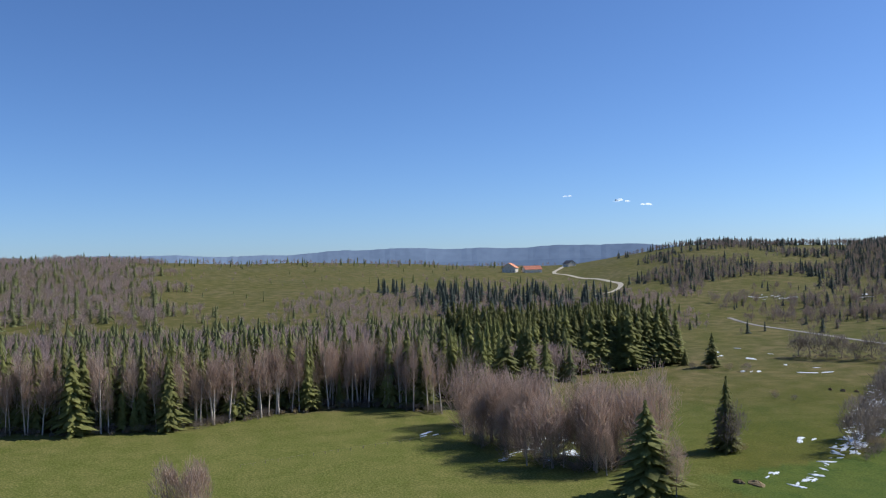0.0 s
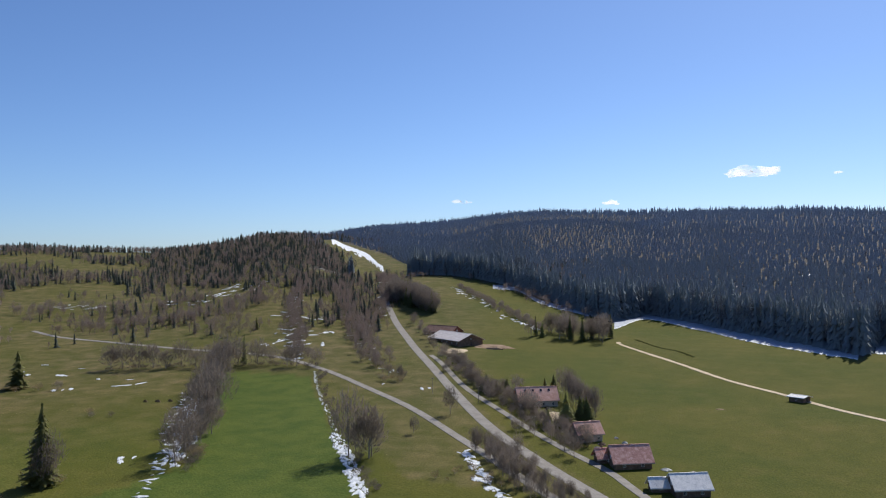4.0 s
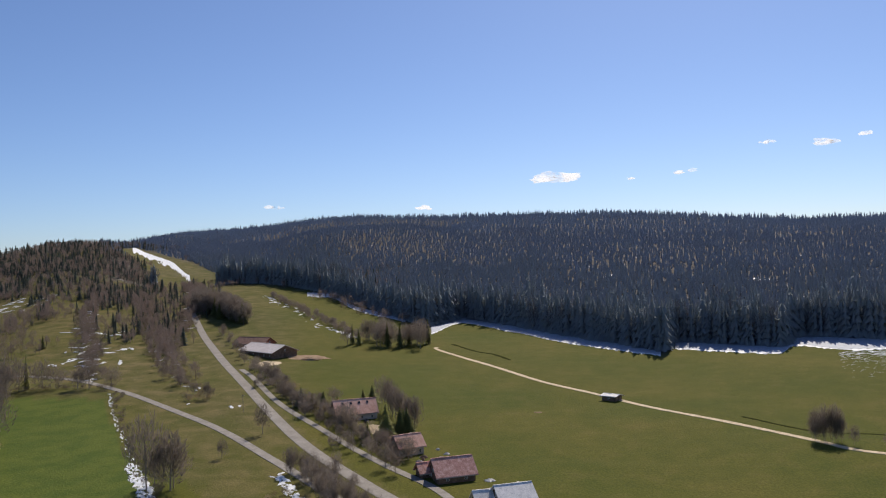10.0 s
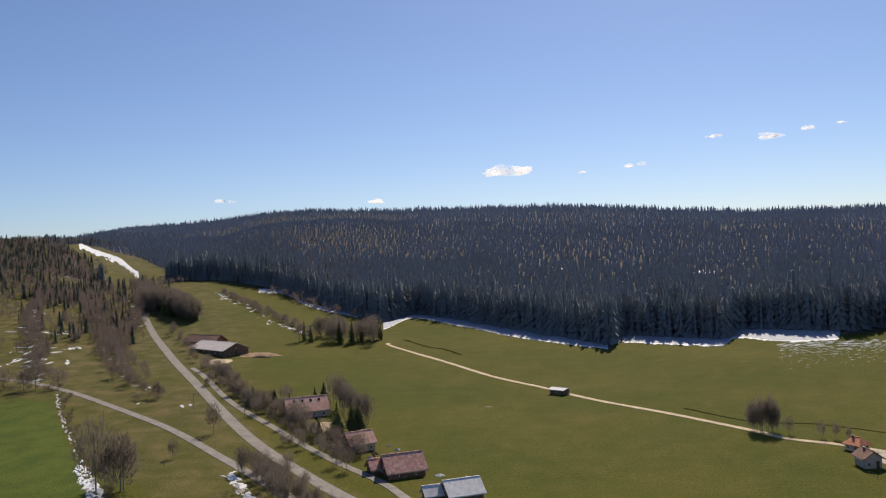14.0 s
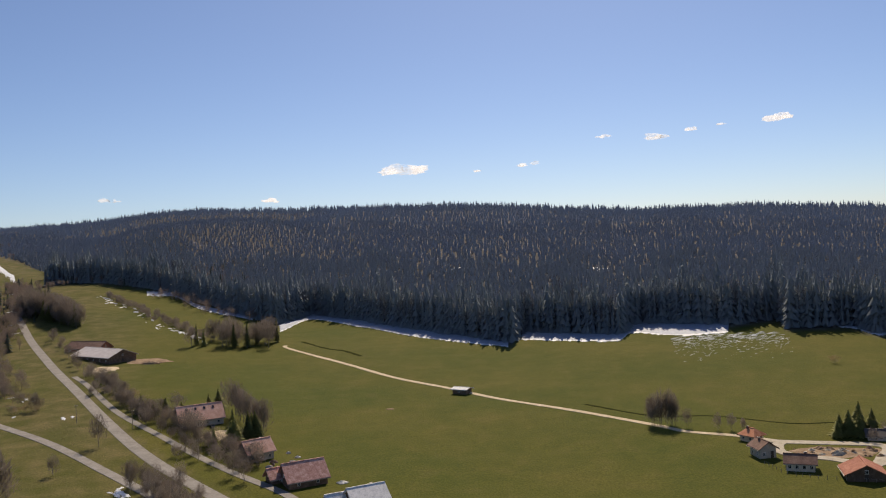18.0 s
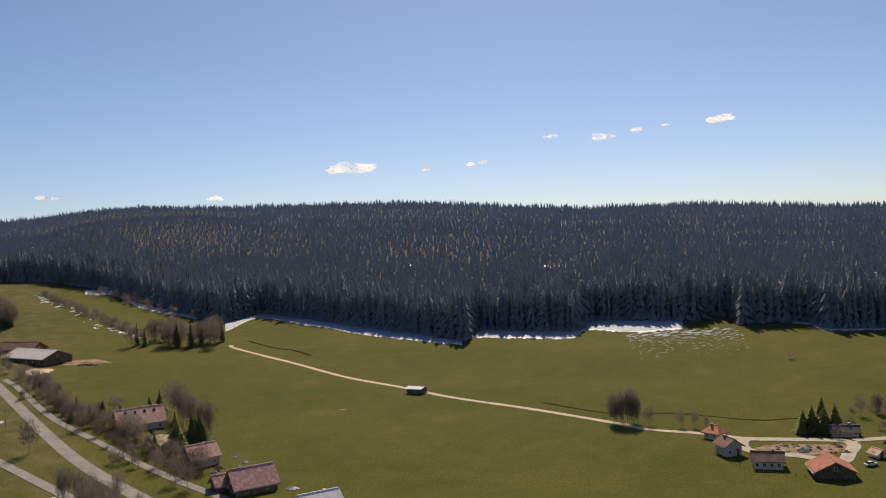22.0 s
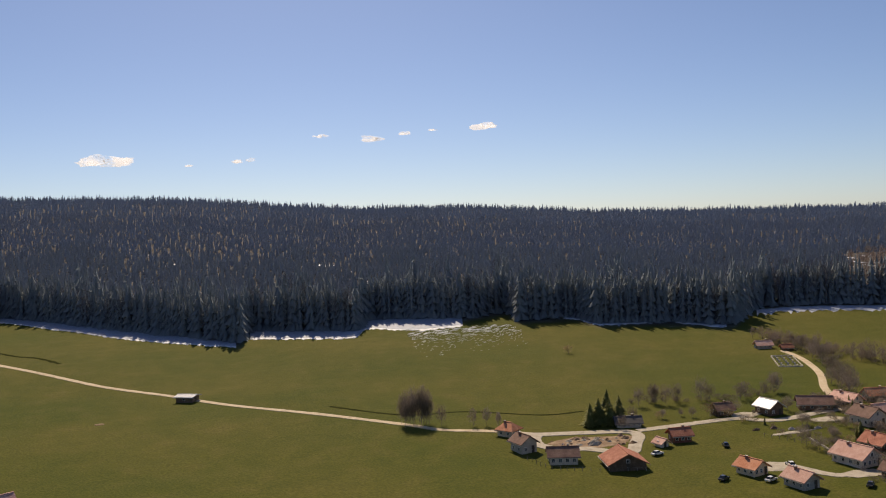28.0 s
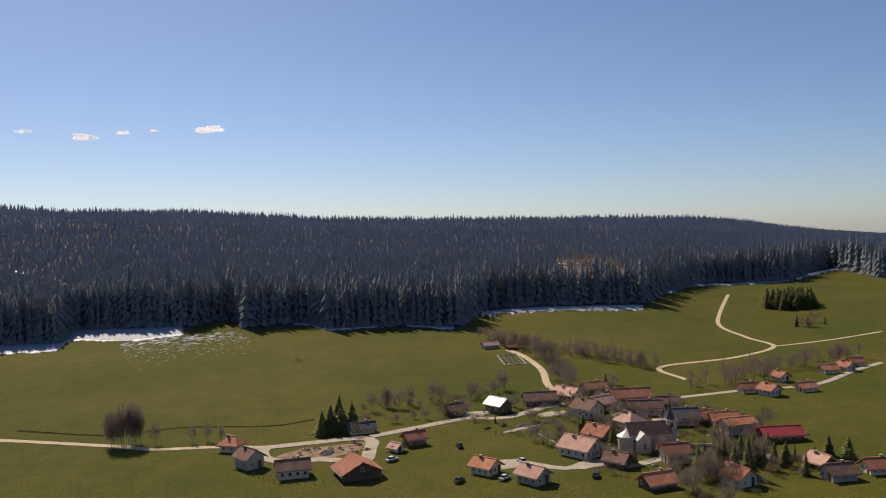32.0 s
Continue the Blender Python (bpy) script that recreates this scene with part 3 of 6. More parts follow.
LITTLE_SNOW = [(-445.1, 65.9), (-329.3, 51.2), (-345.7, 85.5), (-289.5, 112.5), (-254.8, 192.5), (-216.9, 144.4), (-411.7, 288.5), (-489.6, 285.5), (-472.1, 313.7), (-294.2, 264.9), (-233.7, 197.7), (-190.6, 248.1), (-162.4, 213.8), (-114.6, 225.4), (-210.7, 367.9), (-253.5, 403.9)]
KNOLL = [(449.8, 536.2), (523.7, 590.3), (607.2, 663.8), (714.2, 806.9)]
HEDGE_EAST = [(-342.0, 309.1), (-286.7, 243.1), (-239.5, 186.5), (-210.1, 147.6)]
CARS = [(138.3, 225.9), (150.0, 219.7), (172.1, 205.3), (164.4, 230.0), (133.6, 256.8), (159.2, 256.8), (-111.1, 341.6), (-131.8, 346.0)]

# ---- ground ----
def land_masks(x, y):
    r, az = np.hypot(x, y), np.degrees(np.arctan2(x, y))
    edge = np.array(FOREST_EDGE)
    eaz, er = np.degrees(np.arctan2(edge[:, 0], edge[:, 1])), np.hypot(edge[:, 0], edge[:, 1])
    k = np.argsort(eaz)
    line = np.interp(az, eaz[k], er[k])
    wood = np.clip((r - line + 6) / 12, 0, 1) * (az > -37) * (az < 75)
    open_slope = spline(SLOPE_STRIP, 20.0)
    for u in (0.985, 0.955, 0.925):
        gap = np.min([np.hypot(x - u * p[0], y - u * p[1]) for p in open_slope], axis=0)
        wood = wood * np.clip((gap - 40) / 20, 0, 1)
    litter = 1.0 * ((x < -394) & (x > -620) & (y < 195) & (y > -220))
    patch = 0.5 + 0.5 * np.sin(x / 37 + 2 * np.sin(y / 53)) * np.sin(y / 29 + 1.7)
    dry = np.clip((r - 330) / 150, 0, 1) * np.clip((-az - 24) / 4, 0, 1) * np.where(az < -62, 0.55 + 0.3 * patch, 0.4 + 0.5 * patch)
    # side of the main road away from the houses is rough pasture
    road = np.array(ROAD_MAIN)
    side = np.interp(y, road[:, 1], road[:, 0])
    dry = np.maximum(dry, 0.75 * ((x < side + 6) & (x > side - 75) & (y > 215)) * (0.5 + 0.5 * patch))
    hedge, line2 = np.array(HEDGE_A), np.array(FIELD_LINE)
    lush = 1.0 * ((x < np.interp(y, line2[:, 1], line2[:, 0]) - 1) & (x > np.interp(y, hedge[:, 1], hedge[:, 0]) + 2) & (y > 120) & (y < 372))
    lush = np.maximum(lush, 0.2 * ((az < -50) & (r < 400)))
    pale = np.clip((-az - 58) / 8, 0, 1) * np.clip((470 - r) / 60, 0, 1)
    dry = np.maximum(dry * (1 - lush), litter)
    return np.clip(wood, 0, 1), np.clip(dry, 0, 1), lush, pale * (1 - litter)


def build_ground():
    az = np.radians(np.concatenate([np.arange(-112, 72, 0.35), np.arange(72, 248, 4.0)]))
    rings = np.concatenate([[0.0], 15 * (4950 / 15) ** np.linspace(0, 1, 250)])
    n, k = len(az), len(rings)
    rr, aa = np.meshgrid(rings[1:], az, indexing="ij")
    x, y = rr * np.sin(aa), rr * np.cos(aa)
    z = ground_z(x, y)
    verts = np.concatenate([[[0, 0, gz(0, 0)]], np.stack([x, y, z], -1).reshape(-1, 3)])
    idx = 1 + np.arange((k - 1) * n).reshape(k - 1, n)
    nxt = np.roll(idx, -1, axis=1)
    a, b, c, d = idx[:-1], nxt[:-1], nxt[1:], idx[1:]
    tris = np.concatenate([np.stack([a, d, c], -1).reshape(-1, 3), np.stack([a, c, b], -1).reshape(-1, 3), np.stack([np.zeros(n, int), idx[0], nxt[0]], -1)])
    me = tri_mesh("ground", verts, tris, M["meadow"])
    wood, dry, lush, pale = land_masks(verts[:, 0], verts[:, 1])
    for name, val in (("wood", wood), ("dry", dry), ("lush", lush), ("pale", pale)):
        at = me.attributes.new(name, "FLOAT", "POINT")
        at.data.foreach_set("value", np.asarray(val, np.float32))
    me.polygons.foreach_set("use_smooth", np.ones(len(tris), bool))
    tagged(new("ground", me), "rolling green spring meadows and forest floor", "ground", kind="structure")


build_ground()


def strip(name, points, width, mat, label, category="road", lift=0.14, wobble=0.0):
    """A road or path lying along a smooth line on the ground, with its edges let into the turf."""
    c = spline(points, 3.0)
    d = np.gradient(c, axis=0)
    d /= np.linalg.norm(d, axis=1)[:, None] + 1e-9
    nrm = np.stack([-d[:, 1], d[:, 0]], 1)
    rng = np.random.RandomState(len(c))
    v, f = [], []
    for i, (p, q) in enumerate(zip(c, nrm)):
        w = width / 2 * (1 + wobble * rng.uniform(-1, 1))
        for s, dz in ((-1.08, -0.35), (-1, 0), (0, 0.05), (1, 0), (1.08, -0.35)):
            xy = p + q * w * s
            v.append((xy[0], xy[1], gz(*xy) + lift + dz))
        if i:
            for j in range(4):
                f.append((5 * i - 5 + j, 5 * i - 4 + j, 5 * i + 1 + j, 5 * i + j)[::-1])
    return tagged(new(name, mesh_of(name, v, f, mat)), label, category, kind="structure")


strip("road", ROAD_MAIN, 5.6, M["asphalt"], "grey asphalt road climbing the valley side")
strip("road", ROAD_SIDE, 4.2, M["asphalt"], "narrow grey asphalt side road across the pasture", lift=0.18)
strip("road", LANE_HOUSES, 3.4, M["asphalt"], "narrow pale grey lane in front of the houses", lift=0.16)
strip("road", ROAD_EAST, 7.0, M["gravel"], "pale road winding over the far meadow hill")
strip("road", TRACK, 3.0, M["sand"], "pale gravel farm track across the meadow", wobble=0.12)
strip("road", LOOP_ROAD, 4.5, M["gravel"], "pale gravel loop road round a building plot", lift=0.2)
strip("road", VILLAGE_ROAD, 4.0, M["gravel"], "pale village street", lift=0.17)
strip("road", LANE_WEST, 3.2, M["sand"], "ochre gravel lane leaving the village", lift=0.15)
strip("road", LANE_FRONT, 3.6, M["gravel"], "pale gravel lane between the village houses", lift=0.15)
strip("path", PATH_HILL, 2.6, M["sand"], "sandy farm track winding up the meadow", "path")
strip("path", PATH_HILL_B, 2.0, M["sand"], "sandy farm track along the meadow", "path", lift=0.2)
strip("road", ROAD_FAR, 3.2, M["gravel"], "pale road to the outer houses", lift=0.16)


# ---- trees ----
def spruce_arrays(rng, h, rad, tiers, blades, two=True, steep=0.06):
    """Whorls of drooping boughs of uneven length and height round a stem."""
    v, t = [], []
    lean = rng.uniform(0, 6.28)
    for i in range(tiers):
        f = i / (tiers - 1)
        big = rad * (0.96 - 0.94 * f ** 1.25) * rng.uniform(0.8, 1.12) + 0.012 * h
        n = max(4, int(round(blades * (1 - 0.5 * f))))
        a0 = rng.uniform(0, 6.28)
        for k in range(n):
            if two and tiers > 15 and rng.uniform() < 0.1:
                continue
            z = h * (0.06 + 0.88 * f + rng.uniform(-0.022, 0.022))
            a = a0 + 6.283 * k / n + rng.uniform(-0.3, 0.3)
            R = big * rng.uniform(0.5, 1.2) * (1 + 0.12 * math.cos(a - lean))
            up, lo = min(h, z + steep * h), z - rng.uniform(0.12, 0.3) * R
            w = 6.283 / n * 0.58
            j = len(v)
            v.append((0, 0, up))
            v.append((0.6 * R * math.cos(a - w), 0.6 * R * math.sin(a - w), lo + rng.uniform(0.015, 0.04) * h))
            v.append((R * math.cos(a), R * math.sin(a), lo))
            v.append((0.6 * R * math.cos(a + w), 0.6 * R * math.sin(a + w), lo + rng.uniform(0.015, 0.04) * h))
            t += [(j, j + 1, j + 2), (j, j + 2, j + 3)] if two else [(j, j + 1, j + 3)]
    j = len(v)
    v += [(0.05, 0, h), (-0.1, 0.12, h * 0.86), (-0.1, -0.12, h * 0.86)]
    t.append((j, j + 1, j + 2))
    return np.array(v), np.array(t)


def tube(pts, radii, sides):
    v, f = [], []
    for p, r in zip(pts, radii):
        for k in range(sides):
            a = 6.283 * k / sides
            v.append((p[0] + r * math.cos(a), p[1] + r * math.sin(a), p[2]))
    for i in range(len(pts) - 1):
        for k in range(sides):
            a, b = i * sides + k, i * sides + (k + 1) % sides
            f += [(a, b, b + sides), (a, b + sides, a + sides)]
    return np.array(v), np.array(f)


def bare_arrays(rng, h, spread, twigs, low=0.2, stems=1, wide=0.06):
    """Trunk with limbs, and a crown of thin twigs, of a leafless broadleaf tree."""
    tv, tf, segs = [], [], []
    nv = 0
    for s in range(stems):
        lean = rng.uniform(-0.08, 0.08, 2) * h * (1 if stems == 1 else 2.5)
        base = rng.uniform(-0.3, 0.3, 2) * (0 if stems == 1 else spread * 0.5)
        top = np.array([*(base + lean), h * rng.uniform(0.8, 0.95)])
        pts = [np.array([*base, -0.4]), np.array([*(base + lean * 0.3), h * 0.3]), np.array([*(base + lean * 0.7), h * 0.62]), top]
        r0 = h * 0.0105 / math.sqrt(stems)
        v, f = tube(pts, [r0 * 1.3, r0, r0 * 0.6, r0 * 0.15], 5)
        tv.append(v), tf.append(f + nv)
        nv += len(v)
        segs.append((pts[1], pts[3]))
        for k in range(int(9 / math.sqrt(stems)) + 2):
            u = rng.uniform(low, 0.85)
            a = rng.uniform(0, 6.28)
            p0 = pts[0] * (1 - u) + top * u
            ln = spread * (1.0 - 0.55 * abs(u - 0.45)) * rng.uniform(0.55, 0.95)
            p1 = p0 + np.array([math.cos(a) * ln * 0.6, math.sin(a) * ln * 0.6, ln * 0.35])
            p2 = p1 + np.array([math.cos(a) * ln * 0.35, math.sin(a) * ln * 0.35, ln * rng.uniform(0.25, 0.6)])
            v, f = tube([p0, p1, p2], [r0 * 0.45, r0 * 0.28, r0 * 0.08], 3)
            tv.append(v), tf.append(f + nv)
            nv += len(v)
            segs += [(p0, p1), (p1, p2), (p1, p2)]
    cv, cf = [], []
    mid, half = h * (0.5 + low * 0.5), h * (0.5 - low * 0.5)
    lobes = rng.normal(0, 1, (9, 3)) + np.array([0, 0, -0.15])
    lobes /= np.linalg.norm(lobes, axis=1)[:, None]
    for k in range(twigs):
        d = rng.normal(0, 1, 3)
        d /= np.linalg.norm(d) + 1e-6
        bulge = 0.5 + 0.62 * max(0.0, float(np.max(lobes @ d))) ** 2.5
        d *= rng.uniform(0.12, 1.0) ** 0.55 * bulge
        s = np.array([d[0] * spread, d[1] * spread, mid + d[2] * half])
        g = s - np.array([0, 0, h * low * 0.6])
        g = g / (np.linalg.norm(g) + 1e-6) + rng.normal(0, 0.38, 3) + np.array([0, 0, 0.25])
        g /= np.linalg.norm(g) + 1e-6
        ln = h * rng.uniform(0.07, 0.16)
        side = np.cross(g, rng.normal(0, 1, 3))
        side *= wide * rng.uniform(0.5, 1.2) / (np.linalg.norm(side) + 1e-6)
        j = len(cv)
        cv += [s - side, s + side, s + g * ln]
        cf.append((j, j + 1, j + 2))
    return (np.concatenate(tv), np.concatenate(tf)), (np.array(cv), np.array(cf))


rng = np.random.RandomState(7)
TREES, FULL = {}, {}


def template(key, trunk, crown, mat, label, category="tree", bark="bark"):
    kind = key[:-1]
    joined = np.concatenate([trunk[0], crown[0]]), np.concatenate([trunk[1], crown[1] + len(trunk[0])])
    FULL.setdefault(kind, ([], {"spruce": 20.0, "bare": 12.0, "beech": 20.0, "bush": 4.0, "slender": 20.0}[kind], mat))[0].append(joined)
    TREES[key] = (tri_mesh(key + "_trunk", *trunk, M[bark]), tri_mesh(key + "_crown", *crown, M[mat]), label, category)


for k in range(5):
    h = 20.0
    template(f"spruce{k}", tube([(0, 0, -0.5), (0, 0, h * 0.5), (0, 0, h * 0.95)], [0.3, 0.2, 0.03], 6), spruce_arrays(rng, h, 3.2 + 0.4 * k, 42, 13), "spruce", "tall dark green spruce standing in the grass")
for k in range(4):
    template(f"bare{k}", *bare_arrays(rng, 12.0, 4.0 + 0.5 * k, 850, low=0.1, wide=0.085), "twigs", "leafless grey-brown broadleaf tree in early spring")
for k in range(3):
    template(f"beech{k}", *bare_arrays(rng, 20.0, 5.4 - 0.4 * k, 1500, low=0.06, wide=0.06), "twigs_red", "tall leafless reddish-brown beech with a pale trunk")
for k in range(4):
    template(f"slender{k}", *bare_arrays(rng, 20.0, 2.5, 460, low=0.3, wide=0.06), "twigs_red", "tall slender leafless tree with a pale trunk at the wood's edge", bark="pale_bark")
for k in range(3):
    template(f"bush{k}", *bare_arrays(rng, 4.0, 2.2, 420, low=0.02, stems=4, wide=0.055), "scrub" if k else "twigs", "leafless brown scrub bush in the pasture", "bush")
PICK = random.Random(11)


def tree(kind, x, y, h, spread=1.0, label="", group=""):
    """A tree of that kind and height at x, y."""
    n = sum(1 for key in TREES if key.startswith(kind))
    trunk, crown, lab, cat = TREES[f"{kind}{PICK.randrange(n)}"]
    base = {"spruce": 20.0, "bare": 12.0, "beech": 20.0, "bush": 4.0, "slender": 20.0}[kind]
    s = h / base
    m = pose(x, y, gz(x, y) - 0.1, 0, 0, PICK.uniform(0, 360)) @ Matrix.Diagonal((s * spread, s * spread, s, 1))
    name = {"spruce": "spruce_tree", "bare": "bare_tree", "beech": "beech_tree", "bush": "bush", "slender": "slender_tree"}[kind]
    ob = thing(name, label or lab, cat, m, group)
    part("trunk", trunk, ob)
    part("crown", crown, ob)
    return ob


# ---- forest on the mountain ----
def scatter(name, label, mat, templates, x, y, heights, base, widths, seed):
    """One mesh of many small trees at x, y."""
    r = np.random.RandomState(seed)
    z = ground_z(x, y)
    pick = r.randint(len(templates), size=len(x))
    vs, fs, off = [], [], 0
    for k, (v, f) in enumerate(templates):
        sel = np.where(pick == k)[0]
        if not len(sel):
            continue
        a = r.uniform(0, 6.283, len(sel))
        s, w = heights[sel] / base, widths[sel] * heights[sel] / base
        px = (v[None, :, 0] * np.cos(a)[:, None] - v[None, :, 1] * np.sin(a)[:, None]) * w[:, None] + x[sel][:, None]
        py = (v[None, :, 0] * np.sin(a)[:, None] + v[None, :, 1] * np.cos(a)[:, None]) * w[:, None] + y[sel][:, None]
        pz = v[None, :, 2] * s[:, None] + z[sel][:, None] - 0.3
        vs.append(np.stack([px, py, pz], -1).reshape(-1, 3))
        fs.append((f[None] + (np.arange(len(sel)) * len(v))[:, None, None] + off).reshape(-1, 3))
        off += len(sel) * len(v)
    return tagged(new(name, tri_mesh(name, np.concatenate(vs), np.concatenate(fs), mat)), label, "forest", kind="stuff")


FAR_SPRUCE = [spruce_arrays(rng, 20.0, 3.3 + 0.3 * k, 7, 7, two=True, steep=0.17) for k in range(4)]
TINY_SPRUCE = [spruce_arrays(rng, 20.0, 2.6 + 0.3 * k, 5, 6, two=False, steep=0.34) for k in range(4)]
MID_BARE = []
for k in range(3):
    (tv, tf), (cv, cf) = bare_arrays(rng, 12.0, 3.8, 240, low=0.15, wide=0.10)
    MID_BARE.append((np.concatenate([tv, cv]), np.concatenate([tf, cf + len(tv)])))
FAR_BARE = []
for k in range(3):
    (tv, tf), (cv, cf) = bare_arrays(rng, 18.0, 4.0, 230, low=0.22, wide=0.12)
    sv, sf = tube([(0, 0, 0), (0, 0, 9), (0, 0, 15)], [0.3, 0.22, 0.05], 3)
    FAR_BARE.append((np.concatenate([sv, cv]), np.concatenate([sf, cf + len(sv)])))


def jittered(x0, x1, y0, y1, step, seed):
    r = np.random.RandomState(seed)
    gx, gy = np.meshgrid(np.arange(x0, x1, step), np.arange(y0, y1, step))
    return gx.ravel() + r.uniform(-0.45, 0.45, gx.size) * step, gy.ravel() + r.uniform(-0.45, 0.45, gx.size) * step


def clearing(x, y):
    """Openings in the woods: the snowy slope, the rocky knoll and a few glades."""
    s = spline(SLOPE_STRIP, 20.0)
    d = np.min([np.min(np.hypot(x[:, None] - u * s[None, :, 0], y[:, None] - u * s[None, :, 1]), axis=1) for u in (0.995, 0.96, 0.925)], axis=0)
    k = spline(KNOLL, 12.0)
    knoll = np.min(np.hypot(x[:, None] - k[None, :, 0], y[:, None] - k[None, :, 1]), axis=1)
    return (d > 46) & (knoll > 35) & (np.hypot(x - 395, y - 560) > 26) & (np.hypot(x - 120, y - 1000) > 22) & (np.hypot(x + 60, y - 1050) > 14)


def build_forest():
    r = np.random.RandomState(3)
    e = np.array(FOREST_EDGE)
    eaz, er = np.degrees(np.arctan2(e[:, 0], e[:, 1])), np.hypot(e[:, 0], e[:, 1])
    k = np.argsort(eaz)
    table = np.array(RELIEF)
    # needles of each farther belt carry more painted haze
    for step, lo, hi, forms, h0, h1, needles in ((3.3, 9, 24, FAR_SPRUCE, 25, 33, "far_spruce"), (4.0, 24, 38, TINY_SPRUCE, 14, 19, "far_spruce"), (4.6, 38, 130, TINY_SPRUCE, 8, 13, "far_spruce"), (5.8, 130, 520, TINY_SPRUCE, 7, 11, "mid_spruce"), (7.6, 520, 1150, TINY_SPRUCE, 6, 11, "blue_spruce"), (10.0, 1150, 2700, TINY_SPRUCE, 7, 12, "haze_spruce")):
        x, y = jittered(-1700, 2400, 330, 3200, step, int(step * 10))
        az, d = np.degrees(np.arctan2(x, y)), np.hypot(x, y)
        # the snow lies between the meadow and the first trees
        depth = d - np.interp(az, eaz[k], er[k]) - np.interp(az, [-17, -15, 15, 17, 19, 33, 35], [0, 2, 2, 2, 2, 2, 0])
        depth = np.where(depth > 60, depth + 55 * np.sin(az * 0.9) + 35 * np.sin(az * 3.3 + 1) + 40 * np.sin(x / 23) * np.sin(y / 19), depth)
        soften = np.where(depth > 80, r.uniform(-3, 3, len(x)), 0)
        top = np.interp(az, table[:, 0], table[:, 3])
        ok = ((az > -34.2) | ((az > -37) & (d > 1400))) & (az < 68) & (depth + 30 * soften >= lo) & (depth + 30 * soften < hi) & (d < top + 40)
        x, y = x[ok], y[ok]
        ok = clearing(x, y)
        x, y = x[ok], y[ok]
        crest = np.hypot(x, y) > np.interp(np.degrees(np.arctan2(x, y)), table[:, 0], table[:, 3]) - 90
        bare_w = 0.5 + 0.5 * np.sin(x / 90 + 1.5 * np.sin(y / 120)) * np.cos(y / 75)
        bare = r.uniform(size=len(x)) < np.maximum(0.05 if lo < 30 else 0.02 * bare_w ** 2, 0.7 * np.exp(-((x - 590) ** 2 + (y - 650) ** 2) / 110 ** 2))
        h = r.uniform(h0, h1, len(x)) * np.where(crest, r.uniform(0.7, 1.9, len(x)), r.uniform(0.78, 1.2, len(x)))
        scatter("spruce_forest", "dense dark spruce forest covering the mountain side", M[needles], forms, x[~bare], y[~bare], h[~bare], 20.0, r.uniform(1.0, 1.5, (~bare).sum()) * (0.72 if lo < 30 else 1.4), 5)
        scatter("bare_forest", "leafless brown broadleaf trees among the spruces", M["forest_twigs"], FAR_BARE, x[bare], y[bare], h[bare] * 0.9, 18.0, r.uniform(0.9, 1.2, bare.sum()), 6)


build_forest()

# ---- woods, hedges and single trees, from the east round to the west ----
def along(points, step, jitter, seed):
    r = random.Random(seed)
    return [(p[0] + r.uniform(-jitter, jitter), p[1] + r.uniform(-jitter, jitter)) for p in spline(points, step)]


def polar_region(az0, az1, r0, r1, step, seed, keep=1.0):
    """Jittered points in a piece of ring round the middle."""
    x, y = jittered(-1800, 600, -400, 1700, step, seed)
    az, r = np.degrees(np.arctan2(x, y)), np.hypot(x, y)
    az, r = az + 1.4 * np.sin(r / 37 + seed) + 0.8 * np.sin(r / 13), r + 30 * np.sin(az * 1.3 + seed) + 15 * np.sin(az * 4.1)
    ok = (az > az0) & (az < az1) & (r > r0) & (r < r1) & (np.random.RandomState(seed).uniform(size=len(x)) < keep)
    return x[ok], y[ok]


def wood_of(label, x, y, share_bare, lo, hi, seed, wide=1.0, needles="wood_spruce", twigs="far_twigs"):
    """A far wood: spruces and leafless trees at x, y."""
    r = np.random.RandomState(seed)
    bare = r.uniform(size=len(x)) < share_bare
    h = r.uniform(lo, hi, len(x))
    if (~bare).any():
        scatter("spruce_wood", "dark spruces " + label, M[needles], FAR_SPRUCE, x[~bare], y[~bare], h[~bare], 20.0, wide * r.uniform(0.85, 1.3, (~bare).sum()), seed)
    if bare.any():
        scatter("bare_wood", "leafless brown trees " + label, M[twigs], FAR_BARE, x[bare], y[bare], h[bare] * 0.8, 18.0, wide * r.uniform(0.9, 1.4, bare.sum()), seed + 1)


def mid_trees(label, points, lo, hi, seed, group=""):
    """A loose mass of small leafless trees, too far off to tell apart."""
    r = np.random.RandomState(seed)
    x, y = np.array([p[0] for p in points]), np.array([p[1] for p in points])
    scatter("bare_trees", label, M["mid_twigs"], MID_BARE, x, y, r.uniform(lo, hi, len(x)), 12.0, r.uniform(0.85, 1.25, len(x)), seed)


def mass_of(name, label, kind, points, lo, hi, seed, wide=1.0):
    """Trees standing so close that they cannot be told apart, in one mesh."""
    r = np.random.RandomState(seed)
    x, y = np.array([p[0] for p in points]), np.array([p[1] for p in points])
    forms, base, mat = FULL[kind]
    scatter(name, label, M[mat], forms, x, y, r.uniform(lo, hi, len(x)), base, wide * r.uniform(0.85, 1.2, len(x)), seed)


